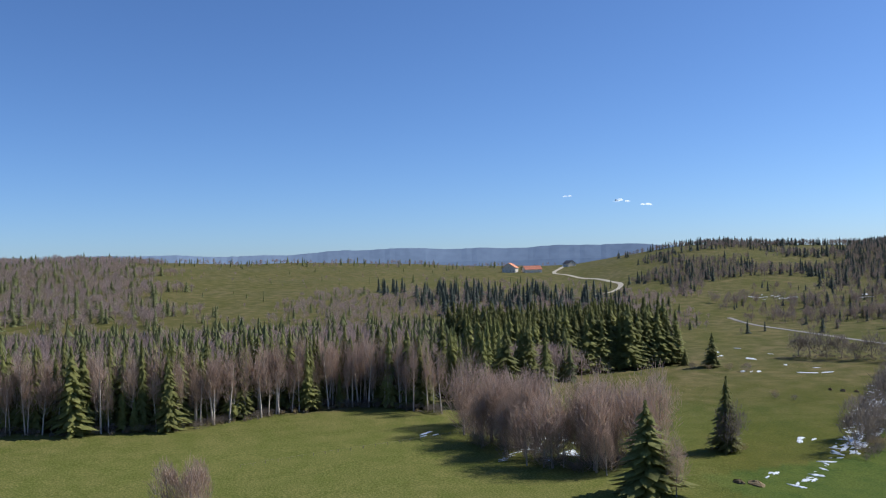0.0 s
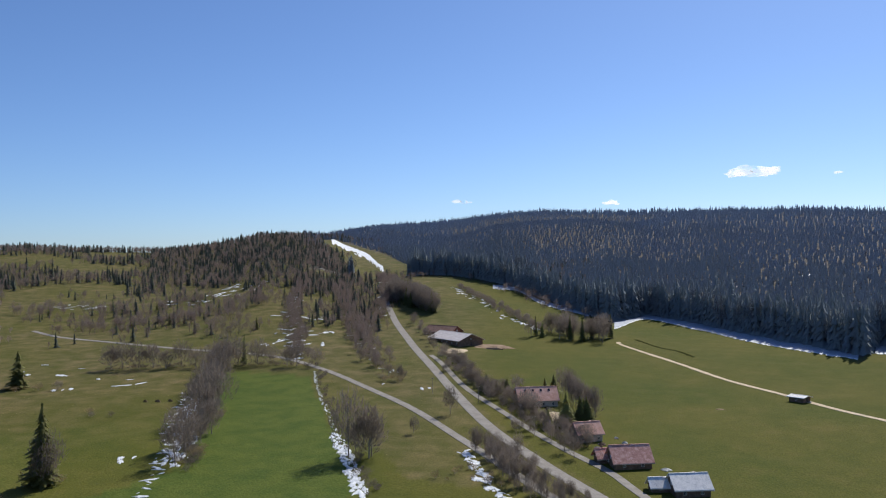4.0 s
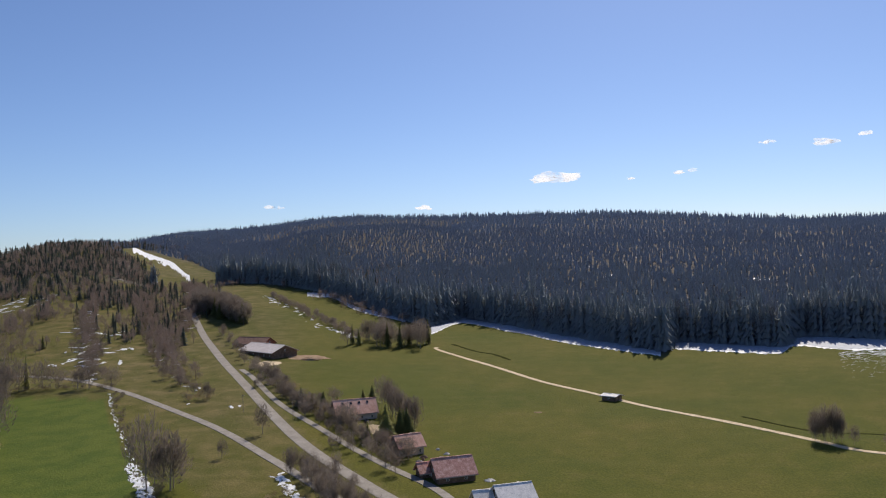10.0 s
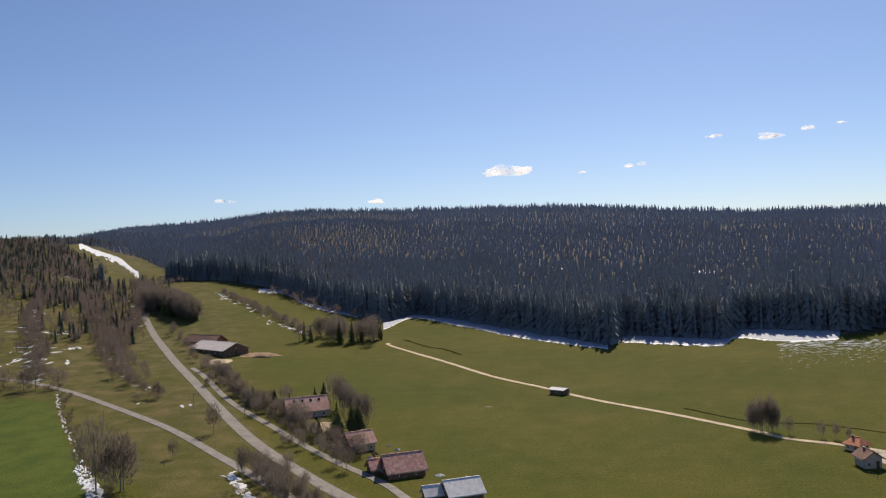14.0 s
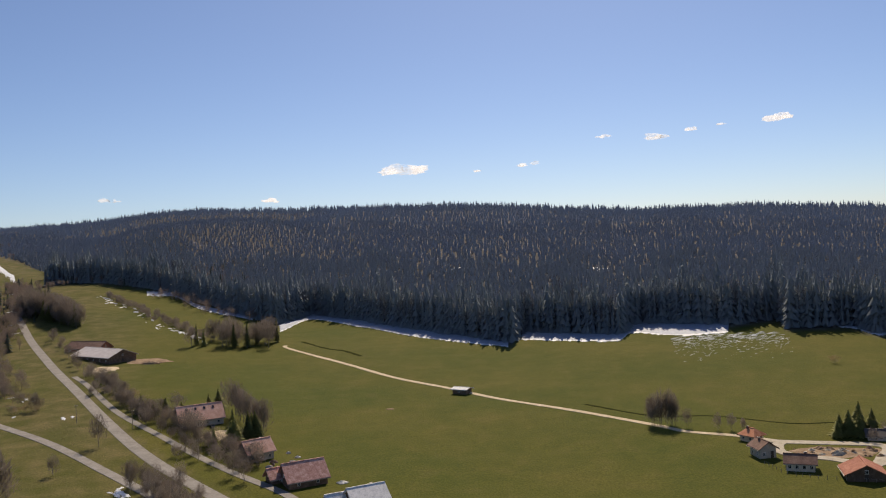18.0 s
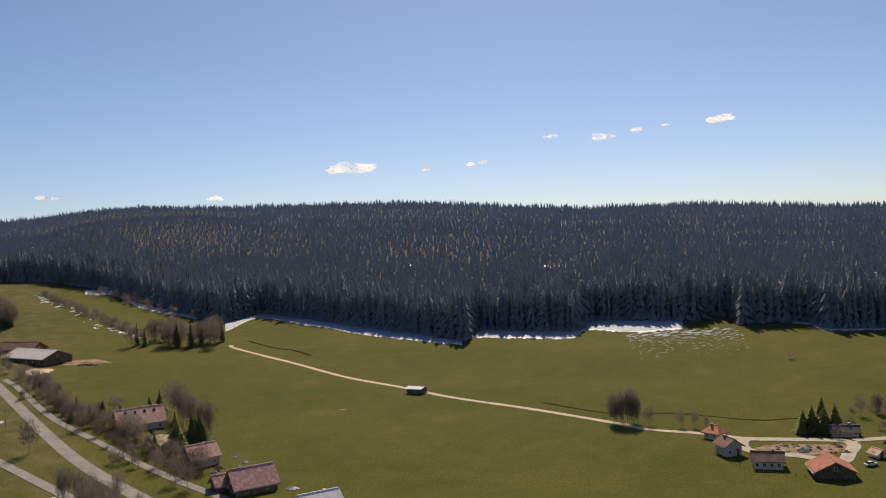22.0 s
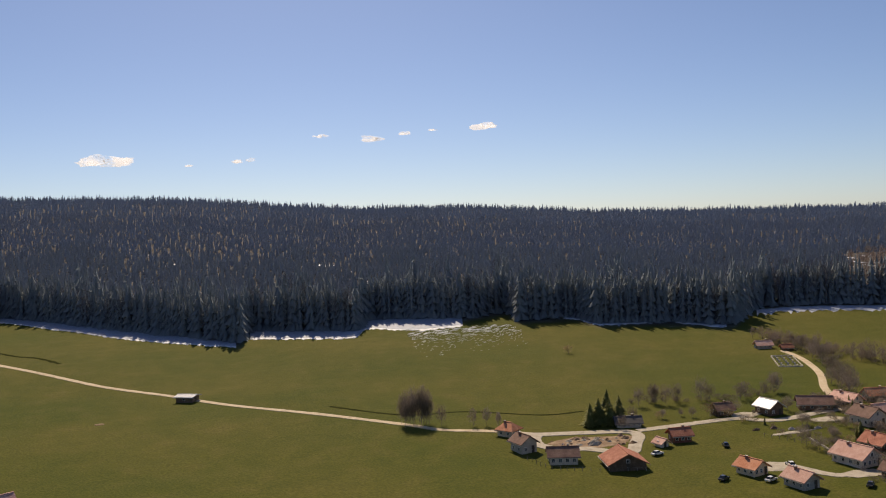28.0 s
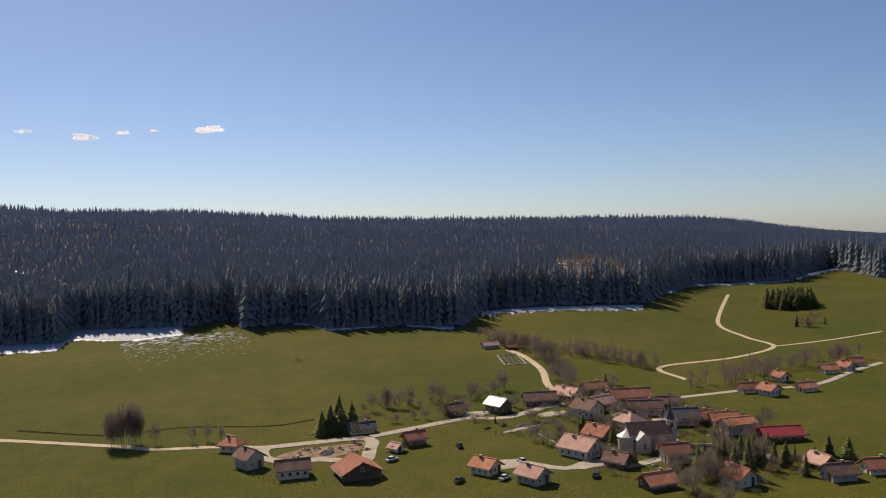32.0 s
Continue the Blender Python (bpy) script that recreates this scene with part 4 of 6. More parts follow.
def build_east_woods():
    r = random.Random(5)
    edge = spline(WOODS_EDGE, 2.0)
    placed = []
    for row in range(9):
        for i in range(0, len(edge), 2):
            if r.random() < 0.1:
                continue
            p = edge[i]
            back = 2 + row * 5.0 + r.uniform(-2.5, 2.5)
            x, y = p[0] - back, p[1] + r.uniform(-2.5, 2.5) + back * 0.1
            u = i / len(edge)
            conifer = 0.2 + 0.5 * math.exp(-((u - 0.5) / 0.25) ** 2) + (0.3 if u > 0.9 else 0) + 0.05 * row
            kind = "spruce" if r.random() < conifer * (0.38 if row < 2 else 0.65) else "slender"
            placed.append((kind, x, y, r.uniform(32, 43) * (0.5 if row == 0 and r.random() < 0.4 else 1) if kind == "spruce" else r.uniform(20, 37)))
    front = placed[:290]
    for kind, x, y, h in front:
        tree(kind, x, y, h, r.uniform(0.75, 1.3), group="trees of the eastern wood")
    for kind, word in (("spruce", "dark spruces"), ("slender", "slender leafless trees")):
        mass_of({"spruce": "spruce_wood", "slender": "bare_wood"}[kind], word + " inside the eastern wood", kind, [(x, y) for k, x, y, h in placed[290:] if k == kind], 24, 32, 23, 1.0)
    for i in range(0, len(edge), 3):
        tree("bush", edge[i][0] + r.uniform(0.5, 3), edge[i][1], r.uniform(1.5, 3.4), label="low brown scrub at the foot of the wood", group="scrub along the wood")
    x, y = jittered(-590, -438, -200, 190, 6.0, 21)
    wood_of("behind the edge of the eastern wood", x, y, 0.66, 23, 31, 22, 1.2)


build_east_woods()

# spruce plantation and the clump before it
r0 = random.Random(8)
block = []
for i in range(20):
    for j in range(9):
        x, y = -466 - 7.0 * j - 0.5 * i + r0.uniform(-2, 2), 270 - 6.6 * i - 1.75 * j + r0.uniform(-2, 2)
        if j < 2:
            tree("spruce", x, y, r0.uniform(36, 45) * (1 if i < 13 else 0.88), r0.uniform(1.15, 1.5), "tall dark spruce of a dense plantation block", "spruces of the plantation block")
        else:
            block.append((x, y))
mass_of("spruce_wood", "tall dark spruces inside the plantation block", "spruce", block, 36, 45, 24, 1.3)
for i in range(46):
    p = spline(CLUMP_EAST, 3.0)
    q = p[r0.randrange(len(p))]
    tree("beech", q[0] + r0.uniform(-16, 5), q[1] + r0.uniform(-8, 16), r0.uniform(19, 36), r0.uniform(0.8, 1.25), "leafless reddish-brown beech in a loose clump", "beeches of the clump")
for i in range(30):
    tree("spruce", -376 - r0.uniform(0, 62), 78 + r0.uniform(0, 62), r0.uniform(32, 44), r0.uniform(0.9, 1.2), group="trees of the eastern wood")
tree("spruce", -214.5, 92.5, 31.0, 1.75, "broad dark spruce standing alone by the meadow")
mass_of("clump_scrub", "brown undergrowth beneath the beech clump", "bush", [(x - r0.uniform(0, 14), y + r0.uniform(-6, 14)) for x, y in along(CLUMP_EAST, 1.6, 3.0, 26)], 2, 6, 26, 1.4)
mass_of("wood_scrub", "brown undergrowth along the eastern wood", "bush", [(x - r0.uniform(-2, 12), y) for x, y in along(WOODS_EDGE, 1.2, 3.0, 27)], 1.5, 5, 27, 1.4)
tree("beech", -207.0, 98.5, 21.0, 0.8, "leafless tree crowding the broad spruce")
tree("spruce", -440.0, 281.0, 23.0, 1.5, "single dark spruce at the edge of a meadow")
tree("spruce", -455.5, 270.8, 12.0, 1.2)
tree("spruce", -254.0, 153.5, 30.0, 1.1, "tall thin ragged spruce standing in the meadow")
for dx, dy, h in ((2, 1, 20), (-2, 2, 18), (3, -2, 15)):
    tree("bare", -254 + dx, 153 + dy, h, 0.8, "slender half-bare tree beside the ragged spruce", "trees round the ragged spruce")
for dx, dy in ((-4, -3), (3, 1), (-1, 5), (5, 4)):
    tree("bush", -255 + dx, 153 + dy, r0.uniform(3, 5.5), 1.2)
for x, y, h in ((-238, -57.9, 23), (-234.5, -52.3, 21), (-240, -49, 22)):
    tree("beech", x, y, h, 1.0, "pale leafless treetop rising from below the meadow edge")
for x, y, h in ((-439.3, 264.9, 5), (-431.4, 272.3, 4), (-422.2, 280.6, 5), (-413, 286.8, 6), (-334.4, 243.3, 3), (-340.5, 247.3, 3.5), (-325.2, 247.2, 3), (-461.9, 249, 6), (-285.7, 118.8, 7), (-298.3, 129.4, 9), (-312.2, 142.4, 10), (-328.9, 153.4, 11)):
    tree("bush", x, y, h, 1.3)

# hills of the east
x, y = polar_region(-104, -93.4, 800, 1650, 12, 31)
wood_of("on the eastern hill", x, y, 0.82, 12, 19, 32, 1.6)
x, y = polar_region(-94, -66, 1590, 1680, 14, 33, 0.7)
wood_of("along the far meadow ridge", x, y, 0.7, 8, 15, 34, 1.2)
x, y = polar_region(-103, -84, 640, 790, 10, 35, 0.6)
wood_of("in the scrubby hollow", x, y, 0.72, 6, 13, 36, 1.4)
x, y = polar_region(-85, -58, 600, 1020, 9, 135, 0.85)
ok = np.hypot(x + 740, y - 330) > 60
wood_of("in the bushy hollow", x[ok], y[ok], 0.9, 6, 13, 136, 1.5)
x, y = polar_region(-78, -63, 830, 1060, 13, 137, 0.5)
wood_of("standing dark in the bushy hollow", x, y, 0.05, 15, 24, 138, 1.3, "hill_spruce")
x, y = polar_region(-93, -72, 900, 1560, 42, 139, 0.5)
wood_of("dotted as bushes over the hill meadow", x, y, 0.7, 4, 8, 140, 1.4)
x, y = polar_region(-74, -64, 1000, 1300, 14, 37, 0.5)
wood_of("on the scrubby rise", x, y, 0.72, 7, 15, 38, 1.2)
x, y = polar_region(-59.5, -33.5, 1010, 1760, 9.5, 39, 0.9)
gap = 0.5 + 0.5 * np.sin(x / 55 + 1.1) * np.sin(y / 61 + 0.4)
ok = (gap < 0.66) & (np.hypot(x + 1170, y - 830) > 90) & clearing(x, y)
wood_of("on the south-eastern hill", x[ok], y[ok], 0.62, 9, 17, 40, 1.3, "hill_spruce", "mid_twigs")
x, y = polar_region(-54, -34, 690, 1010, 10, 41, 0.6)
gap = 0.5 + 0.5 * np.sin(x / 41 + 0.7) * np.sin(y / 47 + 2.4)
wood_of("scattered over the upper pasture", x[gap < 0.62], y[gap < 0.62], 0.7, 6, 13, 42, 1.2, "hill_spruce", "mid_twigs")
x, y = polar_region(-42.5, -36, 880, 1500, 9, 43)
wood_of("on the wooded knoll", x, y, 0.5, 9, 15, 44, 1.4, "hill_spruce", "mid_twigs")
x, y = polar_region(-37, -31.5, 660, 1010, 8, 45, 0.8)
d = np.array([np.min(np.hypot(spline(ROAD_MAIN, 10.0)[:, 0] - a, spline(ROAD_MAIN, 10.0)[:, 1] - b)) for a, b in zip(x, y)])
wood_of("along the climbing road", x[d > 9], y[d > 9], 0.6, 8, 15, 46, 1.1, "hill_spruce", "mid_twigs")
x, y = polar_region(-35.5, -18, 1000, 1180, 10, 47, 0.7)
ok = clearing(x, y)
wood_of("at the head of the valley", x[ok], y[ok], 0.75, 8, 14, 48, 1.1, "hill_spruce", "mid_twigs")


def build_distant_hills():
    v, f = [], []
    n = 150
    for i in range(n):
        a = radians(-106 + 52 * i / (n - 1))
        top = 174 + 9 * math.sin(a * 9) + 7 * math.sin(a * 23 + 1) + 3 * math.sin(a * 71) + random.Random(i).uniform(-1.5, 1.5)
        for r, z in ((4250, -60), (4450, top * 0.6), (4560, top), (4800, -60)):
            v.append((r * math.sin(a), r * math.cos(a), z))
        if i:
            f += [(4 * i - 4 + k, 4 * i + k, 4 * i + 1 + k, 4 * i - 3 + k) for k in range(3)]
    tagged(new("backdrop", mesh_of("backdrop", v, f, M["haze_hill"])), "low wooded hills on the far horizon, painted haze blue", "hills", kind="structure")


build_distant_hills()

# hedges and tree rows on the south-eastern pasture
for x, y in along(HEDGE_A, 12.0, 6.0, 51):
    tree("bare", x, y, r0.uniform(9, 24), 1.1, "leafless tree in a field hedge with snow below", "trees of the field hedge")
for x, y in along(HEDGE_A, 7.0, 6.0, 52):
    tree("bush", x + 2, y, r0.uniform(2, 7), 1.3, "dense brown hedge bush", "bushes of the field hedge")
mass_of("hedge_scrub", "dense brown scrub filling the field hedge", "bush", along(HEDGE_A, 2.5, 5.0, 56), 2, 5, 56, 1.4)
for x, y in along(TREE_ROW, 9.0, 3.0, 53):
    tree("bare", x, y, r0.uniform(12, 20), 1.25, "leafless roadside tree in an open row", "roadside tree row")
mass_of("roadside_hedge", "low bare hedge along the side road", "bush", along(TREE_ROW, 3.0, 2.0, 54), 2, 4, 54, 1.4)
tree("spruce", -363.3, 393.1, 21.0, 0.8, "dark spruce in the roadside tree row")
for line, seed in ((STRIP_A, 55), (STRIP_B, 57), (STRIP_C, 58)):
    pts = along(line, 4.5, 8.0, seed)
    for x, y in pts[:20]:
        if r0.random() < 0.4:
            tree("bare", x, y, r0.uniform(5, 10), 1.1, "small leafless tree on the rough pasture", "small trees of the pasture strips")
        else:
            tree("bush", x, y, r0.uniform(2.5, 5), 1.3, "", "bushes of the pasture strips")
    mid_trees("leafless trees standing along the pasture strip", along(line, 15.0, 8.0, seed + 300)[2:], 8, 15, seed + 5)
    mid_trees("leafless scrub trees high on the pasture strip", pts[32:] + along(line, 6.0, 9.0, seed + 100)[12:], 6, 12, seed)
    mass_of("scrub_bushes", "leafless brown bushes on the pasture strip", "bush", pts[20:48] + along(line, 5.0, 10.0, seed + 200)[16:50], 2, 5, seed + 1, 1.3)
cloudy = [(x + r0.uniform(-30, 30), y + r0.uniform(-30, 30)) for x, y in BUSH_SLOPE for k in range(32)]
mid_trees("leafless trees dotted over the pasture slope", cloudy, 7, 14, 60)
for x, y in BUSH_SLOPE:
    tree("spruce", x + r0.uniform(-26, 26), y + r0.uniform(-26, 26), r0.uniform(7, 13), 1.1, "small dark spruce on the pasture slope", "spruces of the pasture slope")
for k, (x, y) in enumerate(ROAD_TREES):
    tree("bare", x, y, (14, 8, 22, 10, 10, 11, 12, 11, 9)[k], (0.8, 0.9, 1.2, 1.0, 1.0, 0.9, 0.9, 0.9, 0.9)[k], "leafless tree beside the valley road")
tree("bare", -174, 231, 28.0, 0.85, "large leafless spreading tree beside a snowy field edge")
for dx, dy, h in ((5, 6, 19), (-4, 8, 13)):
    tree("bare", -172 + dx, 231 + dy, h, 1.0, "leafless tree of a clump beside a snowy field edge", "trees of the field edge clump")
for k in range(16):
    tree("bush", -116 + r0.uniform(-14, 20), 234 + r0.uniform(-14, 20) - 6, r0.uniform(1.5, 3.5), 1.2, "bare scrub on the road bank", "scrub on the road bank")
for x, y in along(ROAD_MAIN[2:7], 16.0, 3.0, 59):
    tree("bare", x + 12, y + 8, r0.uniform(6, 10), 1.0, "leafless tree above the road", "trees above the road")
grove = []
for i in range(150):
    t = r0.random()
    x, y = GROVE[0][0] * (1 - t) + GROVE[2][0] * t, GROVE[0][1] * (1 - t) + GROVE[2][1] * t
    deep = r0.uniform(0, 34)
    grove.append((x + 6 - 0.45 * deep + r0.uniform(-4, 4), y + 0.85 * deep + r0.uniform(-4, 4)))
mass_of("bare_grove", "dense grove of dark leafless trees beside the road", "bare", grove[:110], 15, 22, 88, 0.9)
mass_of("spruce_grove", "dark spruces in the grove beside the road", "spruce", grove[110:], 14, 21, 89, 1.3)

# hedge with snow above the big barn, tree clumps of the valley
bank = [(x + 5, y + 6) for x, y in along(HEDGE_SNOW, 3.0, 6.0, 61)]
mass_of("bank_scrub", "bare brown scrub on a snowy bank", "bush", bank[::2], 3, 6, 61, 1.3)
mass_of("bank_trees", "small leafless trees on a snowy bank", "bare", bank[1::2], 4, 8, 62, 1.2)
for k in range(34):
    tree("bare" if k % 6 else "spruce", -195 + r0.uniform(-32, 26), 582 + r0.uniform(-14, 22), r0.uniform(13, 20), 0.9, "leafless tree of a dense clump by the farm track", "trees of the track clump")
mid_trees("leafless trees below the snowy forest bank", [(x + 8, y - 14) for x, y in along(SNOW_BANK, 5.0, 9.0, 62)], 7, 12, 62)
for k in range(17):
    tree("bare", 68 + r0.uniform(-5.5, 5.5), 328 + r0.uniform(-4, 4), r0.uniform(11, 16), 0.45, "leafless tree of a dense clump by the farm track", "trees of the meadow clump")
for x, y, h in ((77, 322, 8), (88, 316, 7), (93, 315, 7), (97, 312, 6)):
    tree("bare", x, y, h, 0.8, "small leafless tree beside the farm track")
tree("bush", 178, 434, 5.0, 1.3, "bush and stones at a field boundary")
for x, y in along(STREAM_TREES, 6.0, 3.0, 63):
    tree("bare", x, y, r0.uniform(6, 10), 0.9, "leafless tree along the brook", "trees along the brook")
mid_trees("leafless trees along the western brook", along(BROOK_WEST, 1.6, 6.0, 64), 5, 10, 64)
mass_of("brook_scrub", "brown scrub along the western brook", "bush", along(BROOK_WEST, 2.0, 6.0, 70), 2, 4, 70, 1.4)
mass_of("brook_scrub", "brown scrub along the meadow brook", "bush", [(x, y + 3) for x, y in along(STREAM_TREES, 2.0, 3.0, 71)], 1.5, 3, 71, 1.3)
for x, y in along(LANE_WEST, 7.0, 4.0, 65):
    tree("bare", x + 9, y + 4, r0.uniform(7, 11), 1.1, "leafless tree beside the ochre lane", "trees beside the ochre lane")
mid_trees("leafless trees near the outer houses", along(BROOK_FAR, 2.0, 8.0, 66), 6, 11, 66)
mass_of("spruce_copse", "small dense copse of dark spruces on the hill meadow", "spruce", [(556 + 21 * math.sqrt(u) * math.cos(a), 408 + 17 * math.sqrt(u) * math.sin(a)) for u, a in ((r0.random(), r0.uniform(0, 6.28)) for k in range(95))], 9, 14, 25, 2.1)
for k in range(8):
    tree("bush" if k % 2 else "spruce", 494 + r0.uniform(-12, 12), 350 + r0.uniform(-6, 6), r0.uniform(4, 9), 1.2)
for x, y, h in ((133, 300, 13), (138, 303, 16), (136, 298, 12), (130, 301, 11), (142, 301, 13), (128, 298, 9), (140, 298, 11)):
    tree("spruce", x, y, h * 0.8, 1.9, "tall dark spruce behind the long low house", "spruces behind the low house")
kinds = ("spruce", "bare", "bare", "spruce", "bare", "spruce", "spruce", "spruce", "spruce", "spruce", "bare", "bare")
for k, (x, y) in enumerate(VILLAGE_TREES):
    tree(kinds[k], x, y, (8, 8, 8, 8, 8, 8, 7, 6, 7, 7.5, 7, 7)[k], 1.5, "", "garden trees of the village")
for k in range(34):
    x, y = 203 + r0.uniform(-14, 30), 188 + r0.uniform(-12, 12)
    kind = ("spruce", "bare", "bush")[r0.randrange(3)]
    tree(kind, x, y, r0.uniform(4.5, 9) if kind != "bush" else r0.uniform(2, 4), 1.35, "", "garden trees of the village")
for k in range(100):
    x, y = 215 + r0.uniform(-34, 48), 240 + r0.uniform(-44, 55)
    kind = ("bare", "bush", "bush", "spruce")[r0.randrange(4)]
    tree(kind, x, y, r0.uniform(3.5, 7) if kind != "bush" else r0.uniform(1.5, 3.2), 1.3, "", "garden trees of the village")
village = [(x, y) for x, y in ((r0.uniform(176, 268), r0.uniform(165, 300)) for k in range(420)) if abs(x * 0.75 - y * 0.66 - 12) < 42]
mass_of("garden_scrub", "bare brown bushes and hedges between the village houses", "bush", village[:150], 1.2, 2.8, 74, 1.5)
mass_of("garden_trees", "small leafless fruit trees between the village houses", "bare", village[150:210], 3, 6.0, 75, 1.3)
for k in range(9):
    tree("spruce", 210 + r0.uniform(-10, 16), 184 + r0.uniform(-8, 14), r0.uniform(5, 12), 1.3, "dark garden conifer in the village", "conifers of the village gardens")
for x, y in along(VILLAGE_ROAD, 5.0, 5.0, 69):
    tree("bare" if r0.random() < 0.5 else "bush", x - 6, y + 8, r0.uniform(2.5, 7), 1.1, "", "garden trees of the village")

# gardens of the lane
lane_side = [(x + 7, y + 5) for x, y in along(LANE_HOUSES[3:], 1.8, 3.5, 72)]
mass_of("lane_scrub", "dense brown scrub between the lane and the gardens", "bush", lane_side[::2], 1.5, 4.5, 72, 1.4)
mass_of("lane_trees", "leafless trees crowded between the lane and the gardens", "bare", lane_side[1::6], 5, 8, 73, 1.2)
for k in range(6):
    tree("spruce", -166 + r0.uniform(-14, 12) + 0.5 * k, 376 + r0.uniform(-8, 8) - 0.6 * k, r0.uniform(4, 10), 2.0, "dark bushy garden conifer beside the lane", "garden conifers of the lane")
for k in range(2):
    tree("bare", -132 + r0.uniform(-10, 8), 340 + r0.uniform(-8, 6), r0.uniform(8, 12), 1.2, "leafless yard tree in front of the large house", "yard trees of the large house")
for k in range(6):
    tree("spruce", -111 + r0.uniform(-5, 4), 322 + r0.uniform(-6, 8), r0.uniform(8, 12), 1.9, "dark yard conifer between two houses", "yard conifers between the houses")
for x, y in along(LANE_HOUSES[3:7], 6.0, 2.0, 68):
    tree("bare", x + 7 + r0.uniform(-2, 3), y + 6 + r0.uniform(-2, 3), r0.uniform(6, 10), 1.0, "leafless garden tree beside the lane", "trees beside the lane")
for x, y in YARD_TREES:
    for k in range(3):
        tree("bare" if k else "bush", x + r0.uniform(-7, 7), y + r0.uniform(-7, 7), r0.uniform(5, 9), 1.1, "leafless garden tree beside the lane", "trees beside the lane")
for x, y in along(GARDEN_ROW, 4.2, 1.2, 67):
    tree("bare", x, y, r0.uniform(13, 17), 0.6, "slender leafless tree in a tall garden row", "tall garden row")
for x, y in along([(-130.3, 261.7), (-112.8, 249.7), (-98.4, 230.7), (-85.9, 214.1)] + [(-72.0, 205.0)], 1.5, 6.0, 168):
    tree("bare", x, y, r0.uniform(5, 10), 0.75, "slender leafless tree crowded on the bank between two roads", "trees of the road bank")
for x, y, h in ((-144.5, 377.2, 9), (-140.1, 378.9, 11), (-114.9, 324.8, 14), (-111.8, 316.7, 13), (-119.4, 312.9, 9), (-106.3, 328.7, 12), (-168.7, 367.6, 8)):
    tree("spruce", x, y, h, 1.7, "dark garden spruce beside a house", "garden spruces of the lane")


# ---- rough grass ----
def tussocks(name, label, x, y, lo, hi, mat, seed):
    """Tufts of dead grass, three leaning blades each."""
    r = np.random.RandomState(seed)
    z = ground_z(x, y)
    n = len(x)
    vs, fs = [], []
    for k in range(4):
        a, h, w = r.uniform(0, 6.28, n), r.uniform(lo, hi, n), r.uniform(0.15, 0.4, n)
        tip = np.stack([x + 0.5 * h * np.cos(a), y + 0.5 * h * np.sin(a), z + h], 1)
        p = np.stack([x - w * np.sin(a), y + w * np.cos(a), z - 0.05], 1)
        q = np.stack([x + w * np.sin(a), y - w * np.cos(a), z - 0.05], 1)
        vs.append(np.stack([p, q, tip], 1).reshape(-1, 3))
        fs.append(np.arange(3 * n).reshape(-1, 3) + 3 * n * k)
    tagged(new(name, tri_mesh(name, np.concatenate(vs), np.concatenate(fs), M[mat])), label, "grass", kind="stuff")


gx, gy = jittered(-420, -40, 150, 520, 2.6, 90)
gw = land_masks(gx, gy)[1]
keep = (gw > 0.35) & (np.random.RandomState(91).uniform(size=len(gx)) < 0.08 + 0.25 * np.sin(gx / 9) * np.sin(gy / 11))
road_pts = np.concatenate([spline(q, 6.0) for q in (ROAD_MAIN, ROAD_SIDE, LANE_HOUSES)])
far_off = np.array([np.min(np.abs(road_pts - np.array([a, b])).max(axis=1)) > 5.0 for a, b in zip(gx[keep], gy[keep])])
tussocks("grass_tussocks", "tufts of pale dead grass on the rough pasture", gx[keep][far_off], gy[keep][far_off], 0.12, 0.35, "dead_grass", 92)


# ---- snow ----
SNOW_BITS = []


def snow_patch(x, y, size, seed, stretch=1.6, bearing=0.0):
    r = random.Random(seed)
    ca, sa = math.cos(radians(90 - bearing)), math.sin(radians(90 - bearing))
    deep = min(1.0, size / 1.6)
    v, f, n = [(x, y, gz(x, y) + 0.3 * deep)], [], 26
    ph = [r.uniform(0, 6.28) for _ in range(4)]
    for ring in (0.6, 1.0, 1.06):
        for k in range(n):
            a = 6.283 * k / n
            w = size * ring * (1 + 0.28 * math.sin(2 * a + ph[0]) + 0.2 * math.sin(5 * a + ph[1]) + 0.22 * math.sin(9 * a + ph[2]) + r.uniform(-0.12, 0.12))
            lx, ly = w * stretch * math.cos(a), w / stretch * math.sin(a)
            px, py = x + lx * ca - ly * sa, y + lx * sa + ly * ca
            v.append((px, py, gz(px, py) + (0.26 * deep, 0.14 * deep, -0.2)[(0.6, 1.0, 1.06).index(ring)]))
    for k in range(n):
        q = (k + 1) % n
        f.append((0, 1 + k, 1 + q))
        f += [(1 + k + n * j, 1 + k + n * (j + 1), 1 + q + n * (j + 1), 1 + q + n * j) for j in (0, 1)]
    if seed >= 500:
        SNOW_BITS.append((v, f))
        return
    tagged(new("snow_patch", mesh_of("snow_patch", v, f, M["snow"])), "melting patch of old white snow on the grass", "snow", "snow patches")


